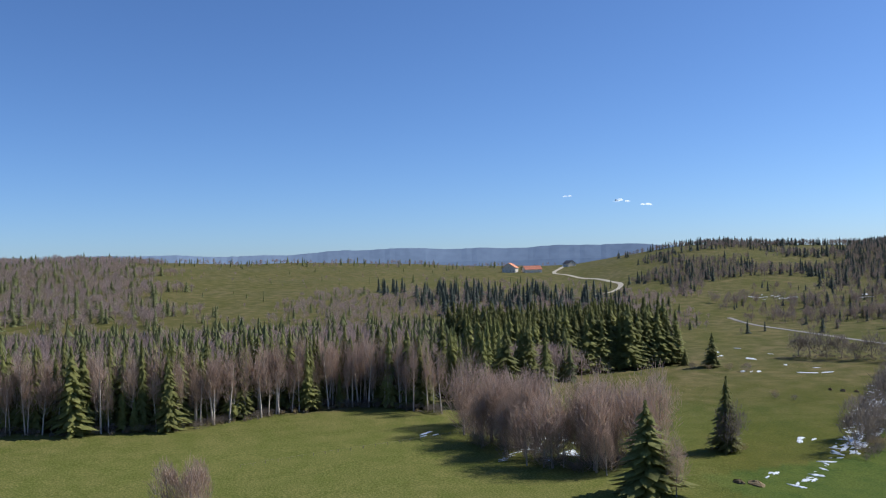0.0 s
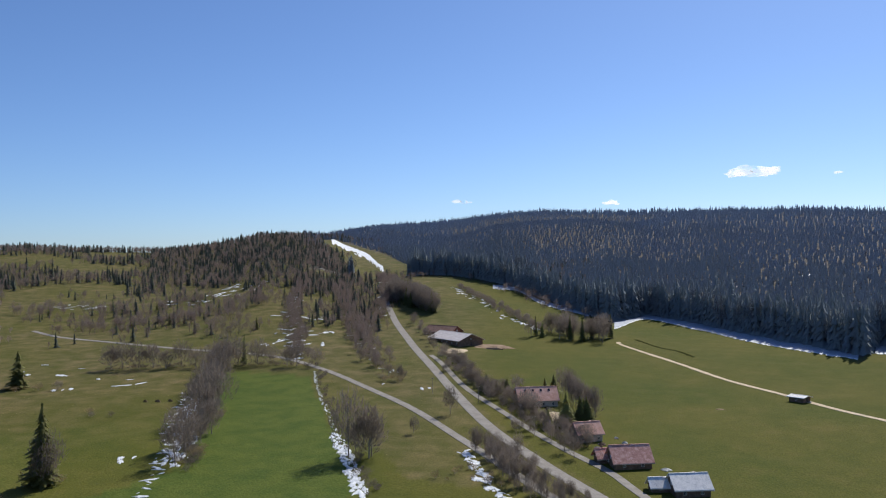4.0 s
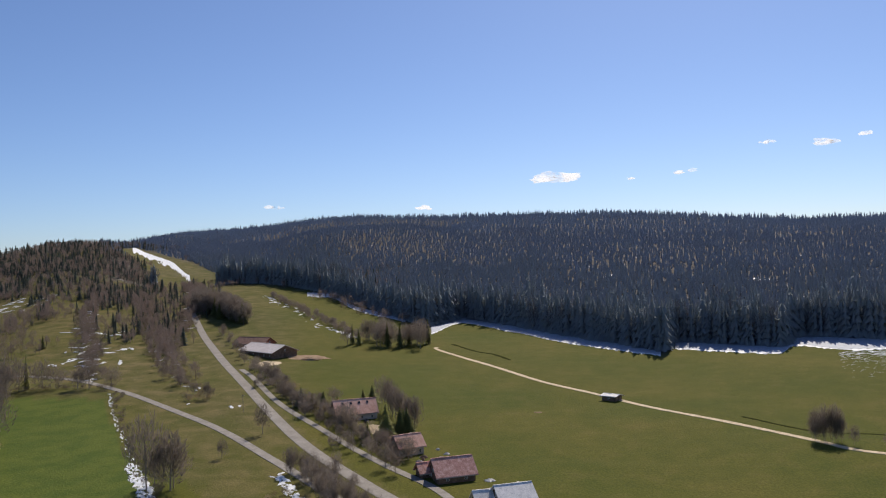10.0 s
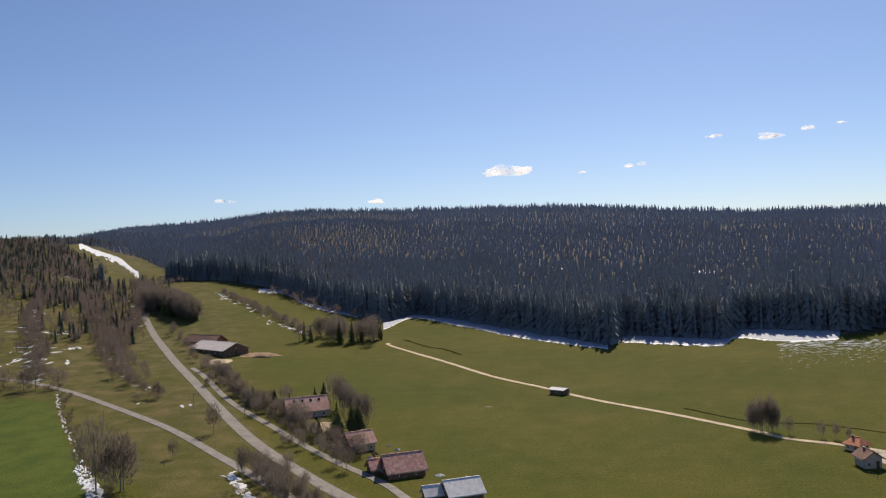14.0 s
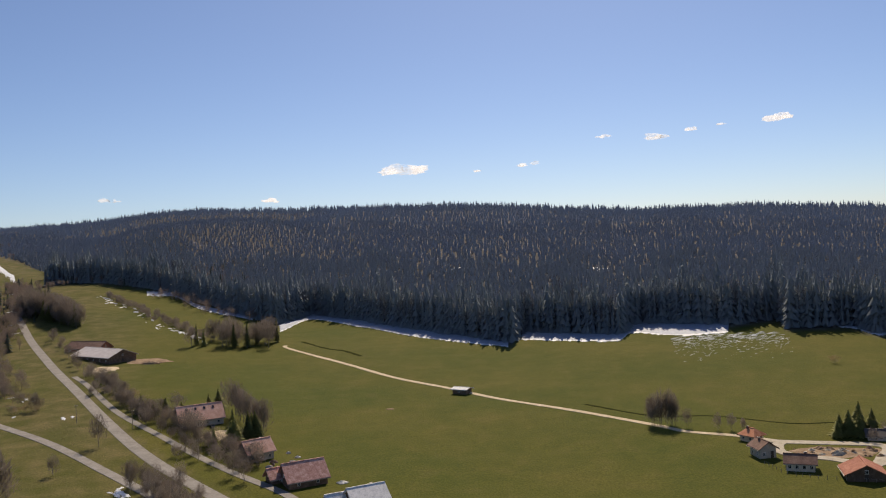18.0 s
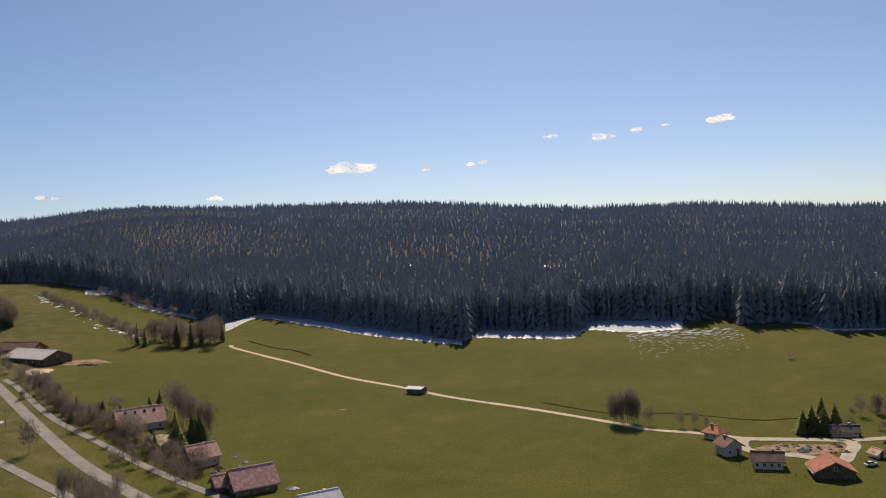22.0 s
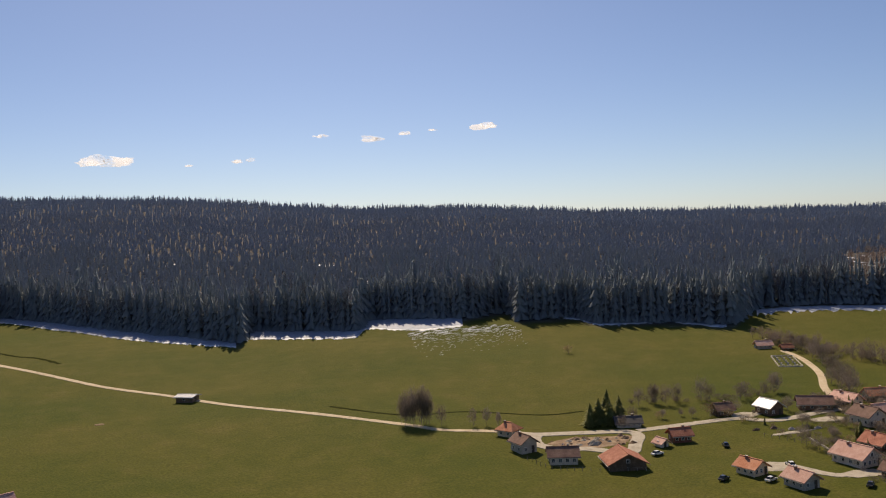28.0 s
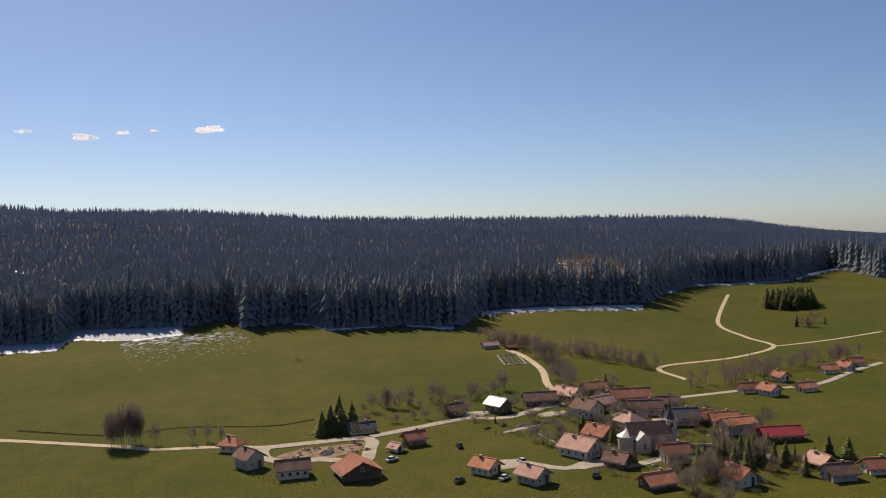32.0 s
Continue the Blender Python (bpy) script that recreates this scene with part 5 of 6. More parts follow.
def snow_band(name, points, front, back, seed, teeth=2.2, set_back=4.5, label="band of old snow in the shade of the forest edge", mat="snow_shaded"):
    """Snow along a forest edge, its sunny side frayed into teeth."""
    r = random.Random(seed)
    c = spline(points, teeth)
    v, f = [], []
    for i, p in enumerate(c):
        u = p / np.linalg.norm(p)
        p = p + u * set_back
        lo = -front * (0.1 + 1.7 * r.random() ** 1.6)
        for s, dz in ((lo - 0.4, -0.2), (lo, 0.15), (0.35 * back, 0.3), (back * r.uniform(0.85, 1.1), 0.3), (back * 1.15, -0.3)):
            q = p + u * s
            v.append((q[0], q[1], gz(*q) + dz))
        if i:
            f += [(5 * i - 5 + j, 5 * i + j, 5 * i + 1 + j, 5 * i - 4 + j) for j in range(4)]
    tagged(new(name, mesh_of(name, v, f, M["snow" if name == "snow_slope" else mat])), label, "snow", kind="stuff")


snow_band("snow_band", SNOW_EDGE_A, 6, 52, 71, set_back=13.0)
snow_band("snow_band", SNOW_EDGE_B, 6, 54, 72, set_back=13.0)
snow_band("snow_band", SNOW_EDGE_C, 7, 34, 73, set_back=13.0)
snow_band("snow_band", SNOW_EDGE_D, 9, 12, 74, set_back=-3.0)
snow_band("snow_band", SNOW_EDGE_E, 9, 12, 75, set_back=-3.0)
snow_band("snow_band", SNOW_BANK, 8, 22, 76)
# lit copy: white old snow rims the bands that are coloured as shaded
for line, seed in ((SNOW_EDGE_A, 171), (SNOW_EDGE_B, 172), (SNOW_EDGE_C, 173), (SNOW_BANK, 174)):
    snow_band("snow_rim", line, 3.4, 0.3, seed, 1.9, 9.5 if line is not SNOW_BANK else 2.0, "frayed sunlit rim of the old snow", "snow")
for k, (x, y) in enumerate(along(HEDGE_SNOW, 3.6, 6.0, 77)):
    if r0.random() < 0.7:
        snow_patch(x, y, r0.uniform(0.4, 2.3), 520 + k, 2.1, r0.uniform(-60, 10))
snow_band("snow_slope", SLOPE_STRIP, 40, 70, 78, 8.0, -22.0, "open snow-covered strip on the wooded slope")
for k, (x, y) in enumerate(SLOPE_SNOW):
    for j in range(14 if k < 7 else 4):
        snow_patch(x + r0.uniform(-26, 26), y + r0.uniform(-16, 16), r0.uniform(0.8, 3.4), 2000 + 20 * k + j, 1.6, r0.uniform(0, 180))
for k, (x, y) in enumerate(along(HEDGE_EAST, 4.0, 3.0, 85)):
    snow_patch(x + 9, y - 3, r0.uniform(0.4, 1.7), 1100 + k, 1.6, r0.uniform(0, 180))
for k in range(26):
    snow_patch(-300 + r0.uniform(-22, 30), 92 + r0.uniform(-10, 14), r0.uniform(0.8, 2.8), 1200 + k, 1.6, r0.uniform(0, 180))
for k, (x, y) in enumerate(along([(-276, 66), (-283, 72), (-290, 80), (-296, 86)], 1.6, 0.8, 30)):
    snow_patch(x, y, r0.uniform(0.4, 1.0), 1900 + k, 1.8, r0.uniform(-60, 0))
for k, (x, y) in enumerate(LITTLE_SNOW):
    for j in range(3):
        snow_patch(x + r0.uniform(-4, 4), y + r0.uniform(-4, 4), r0.uniform(0.8, 2.2), 200 + 7 * k + j, 1.7, -40)
for k, (x, y) in enumerate(along(FIELD_LINE, 1.5, 1.2, 79)):
    if r0.random() < 0.7:
        snow_patch(x + 1.5, y, r0.uniform(0.3, 0.9) + (r0.uniform(0, 1.6) if y < 250 else 0), 1700 + k, 2.0, r0.uniform(-60, -20))
for n, (line, wide) in enumerate((([(-137.0, 260.7), (-120.5, 237.5), (-104.3, 216.3), (-95.7, 205.9)], 2.2), ([(-201.9, 261.1), (-182.7, 239.1), (-162.8, 215.1), (-144.5, 191.2)], 1.6), ([(-317.1, 300.2), (-291.5, 267.9), (-251.9, 218.6), (-236.8, 201.2)], 3.4))):
    for k, (x, y) in enumerate(along(line, 0.8, wide, 95 + n)):
        if r0.random() < 0.8:
            snow_patch(x, y, r0.uniform(0.4, 1.7), 2600 + 300 * n + k, 1.6, r0.uniform(-70, 0))
mass_of("field_scrub", "bare scrub along a field edge", "bush", [(x + 5, y) for x, y in along(FIELD_LINE, 4.0, 3.0, 82)], 1.5, 3.5, 82, 1.3)
for k, (x, y) in enumerate(along(HEDGE_A, 8.0, 2.5, 80)):
    snow_patch(x - 5 + r0.uniform(-4, 4), y, r0.uniform(0.6, 3.6), 340 + k, 1.8, -40)
for k, (x, y) in enumerate(along(STRIP_A, 7.0, 5.0, 81)):
    if r0.random() < 0.75:
        snow_patch(x, y, r0.uniform(0.6, 2.8), 1380 + k, 1.5, r0.uniform(0, 180))
for k, (x, y) in enumerate(along(STRIP_C, 9.0, 7.0, 86) + along(STRIP_B, 16.0, 7.0, 87)):
    if r0.random() < 0.5:
        snow_patch(x, y, r0.uniform(0.6, 2.4), 1000 + k, 1.5, r0.uniform(0, 180))
for k in range(520):
    u = r0.random() ** 0.4
    snow_patch(100 + 70 * r0.random() + 12 * u, 448 + 88 * u + r0.uniform(-6, 6), (r0.uniform(0.1, 0.4) + 0.5 * u ** 4) * r0.uniform(0.6, 1.3), 1500 + k, 2.4, 75 + r0.uniform(-14, 14))
for k, (x, y, s) in enumerate(((395, 560, 9), (380, 575, 6), (410, 545, 7), (120, 1000, 8), (132, 990, 6), (-60, 1050, 7), (110, 1012, 6), (420, 575, 5), (370, 555, 5))):
    snow_patch(x, y, s, 480 + k, 1.6, 30)
for k, (x, y) in enumerate(along(KNOLL, 9.0, 22.0, 83)):
    for j in range(2):
        snow_patch(x + r0.uniform(-12, 12), y + r0.uniform(-12, 12), r0.uniform(1.2, 4.0), 900 + 2 * k + j, 1.8, r0.uniform(0, 180))
mid_trees("leafless brown trees on the rocky knoll", along(KNOLL, 1.6, 32.0, 84), 7, 12, 84)


tagged(new("snow_remnants", mesh_of("snow_remnants", *join(*SNOW_BITS), M["snow"])), "many small remnants of old snow in hedges and on banks", "snow", kind="stuff")


# ---- clouds ----
def build_cloud(x, y, z, w, seed):
    """One ragged, flat-bottomed cloud of several puffs in a single mesh."""
    r = random.Random(seed)
    across = Vector((y, -x, 0)).normalized()
    ahead = Vector((x, y, 0)).normalized()
    bm = bmesh.new()
    for k in range(5):
        u = r.uniform(-0.5, 0.5)
        size = w * (0.12 + 0.16 * r.random()) * (1 - abs(u))
        mid = Vector((x, y, z)) + across * (u * w * 0.85) + Vector((0, 0, size * 0.35 + w * 0.05 * r.uniform(-1, 1.4)))
        made = bmesh.ops.create_icosphere(bm, subdivisions=3, radius=1.0)["verts"]
        for q in made:
            c = q.co.copy()
            d = 0.9 + 0.6 * noise.noise(c * 1.9 + Vector((seed * 3.1, k, 0))) + 0.4 * noise.noise(c * 4.5 + Vector((k, seed, 0)))
            q.co = mid + across * (c.x * size * 1.5 * d) + ahead * (c.y * size * d) + Vector((0, 0, c.z * size * (0.7 if c.z > 0 else 0.35) * d))
    me = bpy.data.meshes.new("cloud")
    bm.to_mesh(me)
    bm.free()
    me.materials.append(M["cloud"])
    me.polygons.foreach_set("use_smooth", np.ones(len(me.polygons), bool))
    tagged(new("cloud", me), "small white fair-weather cloud in blue sky", "cloud", "fair-weather clouds", "structure")


CLOUDS = [(-485, 4287, 453, 270), (132, 4312, 458, 130), (516, 4283, 574, 86), (763, 4247, 548, 150), (944, 4210, 580, 86), (1075, 4179, 594, 51), (1308, 4112, 593, 207), (-1872, 3888, 357, 115), (-1158, 4156, 334, 103), (-122, 4312, 442, 51), (-3707, 2122, 386, 103), (-3647, 2223, 364, 63), (-3836, 1884, 421, 46)]
for k, row in enumerate(CLOUDS):
    build_cloud(*row[:3], row[3] * 0.85, k + 3)


# ---- houses ----
def gable_walls(L, D, wh, rise):
    a, b = L / 2, D / 2
    v = [(-a, -b, -1.5), (a, -b, -1.5), (a, b, -1.5), (-a, b, -1.5), (-a, -b, wh), (a, -b, wh), (a, b, wh), (-a, b, wh), (-a, 0, wh + rise), (a, 0, wh + rise)]
    return v, [(3, 2, 1, 0), (0, 1, 5, 4), (2, 3, 7, 6), (1, 2, 6, 9, 5), (3, 0, 4, 8, 7), (4, 5, 9, 8), (6, 7, 8, 9)]


def roof_slope(L, D, wh, rise, side, over=0.7, thick=0.28, hip=0.0):
    """One slope of a roof, side -1 or 1, with its thickness, drawn in at the ridge by hip."""
    a, b = L / 2 + over, D / 2
    k = rise / b
    e = b + over
    ze, zr = wh - over * k + 0.05, wh + rise + 0.05
    v = [(-a, side * e, ze), (a, side * e, ze), (a - hip, 0, zr), (-a + hip, 0, zr)]
    v += [(x, y, z + thick) for x, y, z in v]
    f = [(0, 1, 2, 3), (7, 6, 5, 4), (0, 4, 5, 1), (1, 5, 6, 2), (2, 6, 7, 3), (3, 7, 4, 0)]
    return v, f if side > 0 else [q[::-1] for q in f]


def hip_end(L, D, wh, rise, end, over=0.7, thick=0.28, hip=0.0):
    a, b = L / 2 + over, D / 2
    ze, zr = wh - over * rise / b + 0.05, wh + rise + 0.05
    e = b + over
    v = [(end * a, -e, ze), (end * a, e, ze), (end * (a - hip), 0, zr)]
    v += [(x, y, z + thick) for x, y, z in v]
    f = [(0, 1, 2), (5, 4, 3), (0, 3, 4, 1), (1, 4, 5, 2), (2, 5, 3, 0)]
    return v, f if end < 0 else [q[::-1] for q in f]


def add_window(parent, x, y, z, w, h, facing, shutters=""):
    """A window in a wall: frame, pane and sill; facing is the turn of the wall's outside, in degrees."""
    fr = part("window", mesh_of("window", *join(box(-w / 2 - 0.1, -w / 2, -0.05, 0.1, 0, h), box(w / 2, w / 2 + 0.1, -0.05, 0.1, 0, h), box(-w / 2 - 0.1, w / 2 + 0.1, -0.05, 0.1, h, h + 0.12), box(-0.03, 0.03, -0.05, 0.06, 0, h)), M["frame"]), parent, "white-framed window", pose(x, y, z, 0, 0, facing))
    part("pane", mesh_of("pane", *box(-w / 2, w / 2, -0.05, 0.02, 0, h), M["glass"]), fr)
    part("sill", mesh_of("sill", *box(-w / 2 - 0.18, w / 2 + 0.18, -0.05, 0.22, -0.1, 0), M["stone"]), fr)
    if shutters:
        for s in (-1, 1):
            part("shutter", mesh_of("shutter", *box(s * (w / 2 + 0.32) - 0.2, s * (w / 2 + 0.32) + 0.2, 0.0, 0.07, 0, h), M[shutters]), fr, "painted wooden shutter")


def house(x, y, rel, L, D, wh, rise, walls, roof, label, name="house", category="house", hip=0.0, chimney=True, win=(3, 2), floors=1, door=True, skylights=0, shutters="", lift=0.0, back=0.42, group="", over=0.9, face=None):
    """A gabled or hipped house. rel: turn of the ridge from the line of sight, in degrees."""
    k = 0.52 if x > 290 else 0.64 if x > 125 else 0.72 if x > 60 else 1.0 if x > -400 else 1.25
    L, D, wh, rise = L * k, D * k, wh * k * (0.95 if x > 60 else 0.78), min(rise * k, D * k * (0.40 if -400 < x < 0 else 0.33))
    bearing = math.degrees(math.atan2(x, y))
    d = back * (L * abs(math.cos(radians(rel))) + D * abs(math.sin(radians(rel)))) * 0.9
    x, y = x + d * math.sin(radians(bearing)), y + d * math.cos(radians(bearing))
    turn = 90 - (bearing + rel)
    z = min(gz(x + p, y + q) for p in (-L / 3, L / 3) for q in (-D / 3, D / 3)) + 0.25 + lift
    ob = thing(name, label, category, pose(x, y, z, 0, 0, turn), group)
    if hip:
        part("wall", mesh_of("wall", *box(-L / 2, L / 2, -D / 2, D / 2, -1.5, wh), M[walls]), ob)
    else:
        part("wall", mesh_of("wall", *gable_walls(L, D, wh, rise), M[walls]), ob)
    for s in (-1, 1):
        sl = part("roof_slope", mesh_of("roof_slope", *roof_slope(L, D, wh, rise, s, over, hip=hip), M[roof]), ob)
        b, k = D / 2, rise / (D / 2)
        gutter_z = wh - over * k
        part("gutter", mesh_of("gutter", *box(-L / 2 - over, L / 2 + over, s * (b + over + 0.08) - 0.09, s * (b + over + 0.08) + 0.09, gutter_z - 0.08, gutter_z + 0.1), M["plaster_grey"]), ob)
        if s == -1 and skylights:
            for j in range(skylights):
                px = (j - (skylights - 1) / 2) * L / (skylights + 0.8)
                q = 0.30
                ang = math.degrees(math.atan2(rise, b))
                sk = part("skylight", mesh_of("skylight", *box(-0.5, 0.5, -0.7, 0.7, 0, 0.12), M["glass"]), ob, "dark roof window", pose(px, s * b * q, wh + rise * (1 - q) + 0.4, ang, 0, 0))
    if hip:
        for e in (-1, 1):
            part("roof_end", mesh_of("roof_end", *hip_end(L, D, wh, rise, e, over, hip=hip), M[roof]), ob)
    part("ridge_cap", mesh_of("ridge_cap", *box(-L / 2 - over + hip, L / 2 + over - hip, -0.22, 0.22, wh + rise + 0.2, wh + rise + 0.42), M[roof]), ob)
    if chimney:
        ch = part("chimney", mesh_of("chimney", *box(-0.32, 0.32, -0.32, 0.32, 0, 1.3), M["brick"]), ob, "brick chimney", pose(L * 0.2, D * 0.1, wh + rise * 0.72, 0, 0, 0))
        part("chimney_cap", mesh_of("chimney_cap", *box(-0.42, 0.42, -0.42, 0.42, 1.3, 1.42), M["stone"]), ch)
    nl, ng = win
    for fl in range(floors):
        zz = 0.7 + 2.3 * fl
        if zz + 1.0 > wh + 0.45:
            break
        for k in range(nl):
            px = (k + 0.5) / nl * L - L / 2
            for s in (-1, 1):
                add_window(ob, px, s * (D / 2 + 0.0), zz, 0.85, 1.05, 0 if s > 0 else 180, shutters)
        for k in range(ng):
            py = (k + 0.5) / ng * D - D / 2
            for s in (-1, 1):
                if door and fl == 0 and k == 0:
                    dr = part("door", mesh_of("door", *box(-0.55, 0.55, -0.05, 0.08, -1.2, 1.3), M["door"]), ob, "dark house door", pose(s * L / 2, py, 0.9, 0, 0, -90 if s > 0 else 90))
                    part("handle", mesh_of("handle", *box(0.35, 0.45, 0.08, 0.14, -0.1, 0.0), M["frame"]), dr)
                else:
                    add_window(ob, s * L / 2, py, zz, 0.85, 1.05, -90 if s > 0 else 90, shutters)
    if not hip and rise > 2.2:
        for s in (-1, 1):
            add_window(ob, s * L / 2, 0, wh + 0.2, 0.9, 1.1, -90 if s > 0 else 90)
    return ob


# houses along the lane
house(-138.5, 348.5, 80, 19.5, 13.5, 4.2, 5.6, "plaster", "roof_pink", "large house with a steep faded red tiled roof", win=(4, 3), skylights=4)
house(-95, 292.5, 68, 10.5, 9.5, 4.4, 4.2, "plaster_grey", "roof_pink", "grey rendered house with a faded tiled roof", win=(3, 2))
house(-68, 258, 74, 14, 12, 3.4, 5.0, "timber", "roof_worn", "old farmhouse with a rust-stained red tiled roof", win=(2, 2))
house(-78.5, 263, 72, 7, 6.5, 2.6, 3.4, "timber", "roof_worn", "small red-roofed annex beside the farmhouse", "outbuilding", "outbuilding", chimney=False, win=(1, 1))
house(-41.5, 231.5, 70, 11.5, 10.5, 3.4, 3.6, "timber", "roof_sheet", "dark timber house with a bright sheet-metal roof", win=(2, 2))
house(-51.5, 233.5, 74, 6, 5.5, 2.4, 2.6, "timber", "roof_sheet", "low timber annex with a sheet-metal roof", "outbuilding", "outbuilding", chimney=False, win=(1, 1))
house(-260.3, 505.9, -30, 44, 20, 4.5, 4.2, "timber", "roof_pale", "long timber cattle barn with a pale brown roof", "barn", "barn", chimney=False, win=(6, 1), over=1.2)
house(-286.2, 536.5, -45, 30, 13, 4.0, 4.0, "timber_red", "roof_brown", "older barn with a brown roof behind the cattle barn", "barn", "barn", chimney=False, win=(4, 1))
house(-20, 404, -58, 8, 6, 2.8, 0.6, "timber", "roof_sheet", "small field shed with a pale metal roof beside the track", "shed", "shed", chimney=False, win=(1, 1))
# the eastern farm
house(-1414, 548, 12, 24, 20, 9.0, 7.0, "plaster", "roof_orange", "big white farmhouse with a red roof on a distant rise", win=(5, 4), floors=2, over=1.5)
house(-1400, 585, 70, 26, 16, 6.0, 6.0, "plaster", "roof_red", "white farm building with a red roof on a distant rise", win=(4, 3))
house(-1499, 711.4, -30, 18, 14, 6.0, 5.0, "plaster", "roof_dark", "small white house at the top of a distant road", win=(3, 2))
# houses round the building plot
house(95.5, 296, -55, 8.5, 8, 3.6, 3.4, "plaster_warm", "roof_orange", "small house with a pale orange hipped roof", hip=2.6, win=(2, 2))
house(93.5, 275, -32, 9.5, 8.5, 5.0, 3.6, "plaster_grey", "roof_brown", "grey house with a brown gabled roof", win=(2, 2), floors=2)
house(101, 259, 86, 12.5, 8.5, 4.0, 3.6, "plaster", "roof_brown", "white house with a dark red-brown roof and garden", win=(4, 2))
house(116, 246, -14, 15, 16, 3.0, 4.0, "timber", "roof_red", "broad timber barn with a red roof and wide gable", "barn", "barn", chimney=False, win=(3, 1))
house(141, 292, 80, 14, 7.5, 3.0, 3.2, "plaster", "roof_dark", "long low white house with a dark roof", win=(5, 2))
house(148, 267, 68, 10, 8, 4.2, 3.4, "timber_red", "roof_red", "red-brown timber house with a red roof", win=(3, 2))
house(139.5, 264.5, -42, 5.5, 5, 2.2, 2.0, "plaster", "roof_pink", "small garage with a pale pink roof", "garage", "garage", chimney=False, win=(1, 1))
# the village
house(148, 226, -50, 10.5, 9.5, 3.8, 2.8, "plaster_warm", "roof_orange", "new warm-plastered house with an orange tiled roof", win=(3, 3))
house(153, 210, -46, 11.5, 9.5, 4.2, 3.0, "plaster_grey", "roof_pink", "grey house with a faded red tiled roof", win=(3, 2))
house(181.5, 221.5, -50, 17, 13.5, 4.6, 4.2, "plaster", "roof_pink", "large white farmhouse with a broad pink tiled roof", win=(4, 4), floors=1)
house(183.5, 207.6, -58, 10, 8.5, 3.2, 3.0, "timber", "roof_brown", "low timber house with a brown roof", win=(2, 2))
house(177, 186, 58, 13, 9.5, 3.0, 3.4, "timber", "roof_orange", "timber house with a broad orange-brown roof", win=(3, 2))
house(200, 200.5, 68, 11, 9, 5.6, 3.0, "plaster", "roof_red", "white two-storey house with a red roof", win=(3, 2), floors=2)
house(197, 175, -42, 12, 10, 4.0, 3.8, "plaster", "roof_red", "white house with a red tiled roof behind a hedge", win=(3, 2))
house(214, 232.7, -40, 11.5, 10.5, 7.0, 4.2, "plaster_warm", "roof_pink", "tall cream house with a hipped pink roof", hip=3.6, win=(3, 3), floors=2, shutters="timber")
house(200, 233, -50, 12.5, 11.5, 3.2, 4.4, "timber", "roof_red", "squat timber farmhouse with a red roof", win=(3, 2))
house(217.6, 257.8, -46, 14, 12.5, 5.6, 4.4, "plaster", "roof_brown", "white farmhouse with a brown roof in the village", win=(3, 3), floors=2)
house(228, 262, 50, 13, 10, 5.0, 4.0, "plaster_warm", "roof_pink", "farm building with a faded pink roof", win=(3, 2))
house(196.8, 285, -42, 12.5, 10, 5.0, 4.4, "timber", "roof_metal", "timber barn with a grey metal roof", "barn", "barn", chimney=False, win=(2, 2))
house(216.5, 284.3, 80, 19, 10.5, 4.0, 4.2, "timber", "roof_brown", "long dark timber barn with a brown roof", "barn", "barn", chimney=False, win=(4, 2))
house(181, 292, 62, 10, 8.5, 4.0, 3.4, "timber", "roof_brown", "dark timber house at the edge of the village", win=(2, 2))
house(228.7, 281.3, -50, 15, 10.5, 5.0, 4.0, "plaster_warm", "roof_pink", "cream farmhouse with a pink tiled roof", win=(4, 2), floors=2)
house(247, 286, 64, 13.5, 9.5, 4.0, 3.2, "plaster", "roof_orange", "white house with a bright orange roof", win=(3, 2))
house(245.5, 263.5, 76, 23, 11.5, 5.0, 4.8, "plaster_warm", "roof_red", "long village farmhouse with a red-brown roof", win=(6, 2), floors=2)
house(236.6, 247.6, 80, 18, 9.5, 5.0, 3.6, "plaster_grey", "roof_brown", "long grey house with a brown roof", win=(5, 2), floors=2)
house(252, 250, 80, 12, 8, 4.0, 3.4, "timber", "roof_brown", "timber outbuilding with a brown roof", "outbuilding", "outbuilding", chimney=False, win=(3, 1))
house(236.6, 230, 74, 17, 10.5, 5.0, 4.6, "plaster_grey", "roof_dark", "hall with a big dark slate roof", win=(4, 2))
house(244.5, 228, 74, 12.5, 9.5, 3.2, 3.4, "timber_red", "roof_red", "low farm building with a red roof", win=(3, 2))
house(248, 221, 70, 14, 10, 3.6, 3.2, "plaster", "roof_orange", "farm building with a wide orange-red roof", win=(3, 2))
house(242, 210.3, 60, 16, 9, 6.0, 2.2, "plaster", "roof_orange", "tall white hall with a low orange roof", win=(1, 1), chimney=False)
house(245.5, 196.3, 66, 20, 11.5, 3.4, 3.0, "timber_red", "roof_crimson", "brown timber barn with a bright crimson metal roof", "barn", "barn", chimney=False, win=(4, 1))
house(229, 171, -45, 9.5, 8.5, 3.0, 2.8, "timber", "roof_pink", "timber house with a pink tiled roof", win=(2, 2))
house(222, 161, 58, 12, 9, 3.6, 3.2, "plaster_grey", "roof_brown", "grey house with a brown roof at the village edge", win=(3, 2))
house(236, 158, 64, 11, 9, 3.2, 3.2, "plaster", "roof_red", "house with a red roof at the village edge", win=(3, 2))
house(302, 241, -45, 13, 11.5, 5.0, 3.6, "plaster", "roof_red", "white outlying house with a red roof", win=(3, 3), floors=2)
house(300, 250, 66, 14, 10, 4.0, 3.6, "plaster_warm", "roof_red", "outlying house with a long red roof", win=(3, 2))
house(320, 236.7, 58, 13, 9.5, 3.6, 3.2, "plaster", "roof_orange", "outlying house with an orange roof", win=(3, 2))
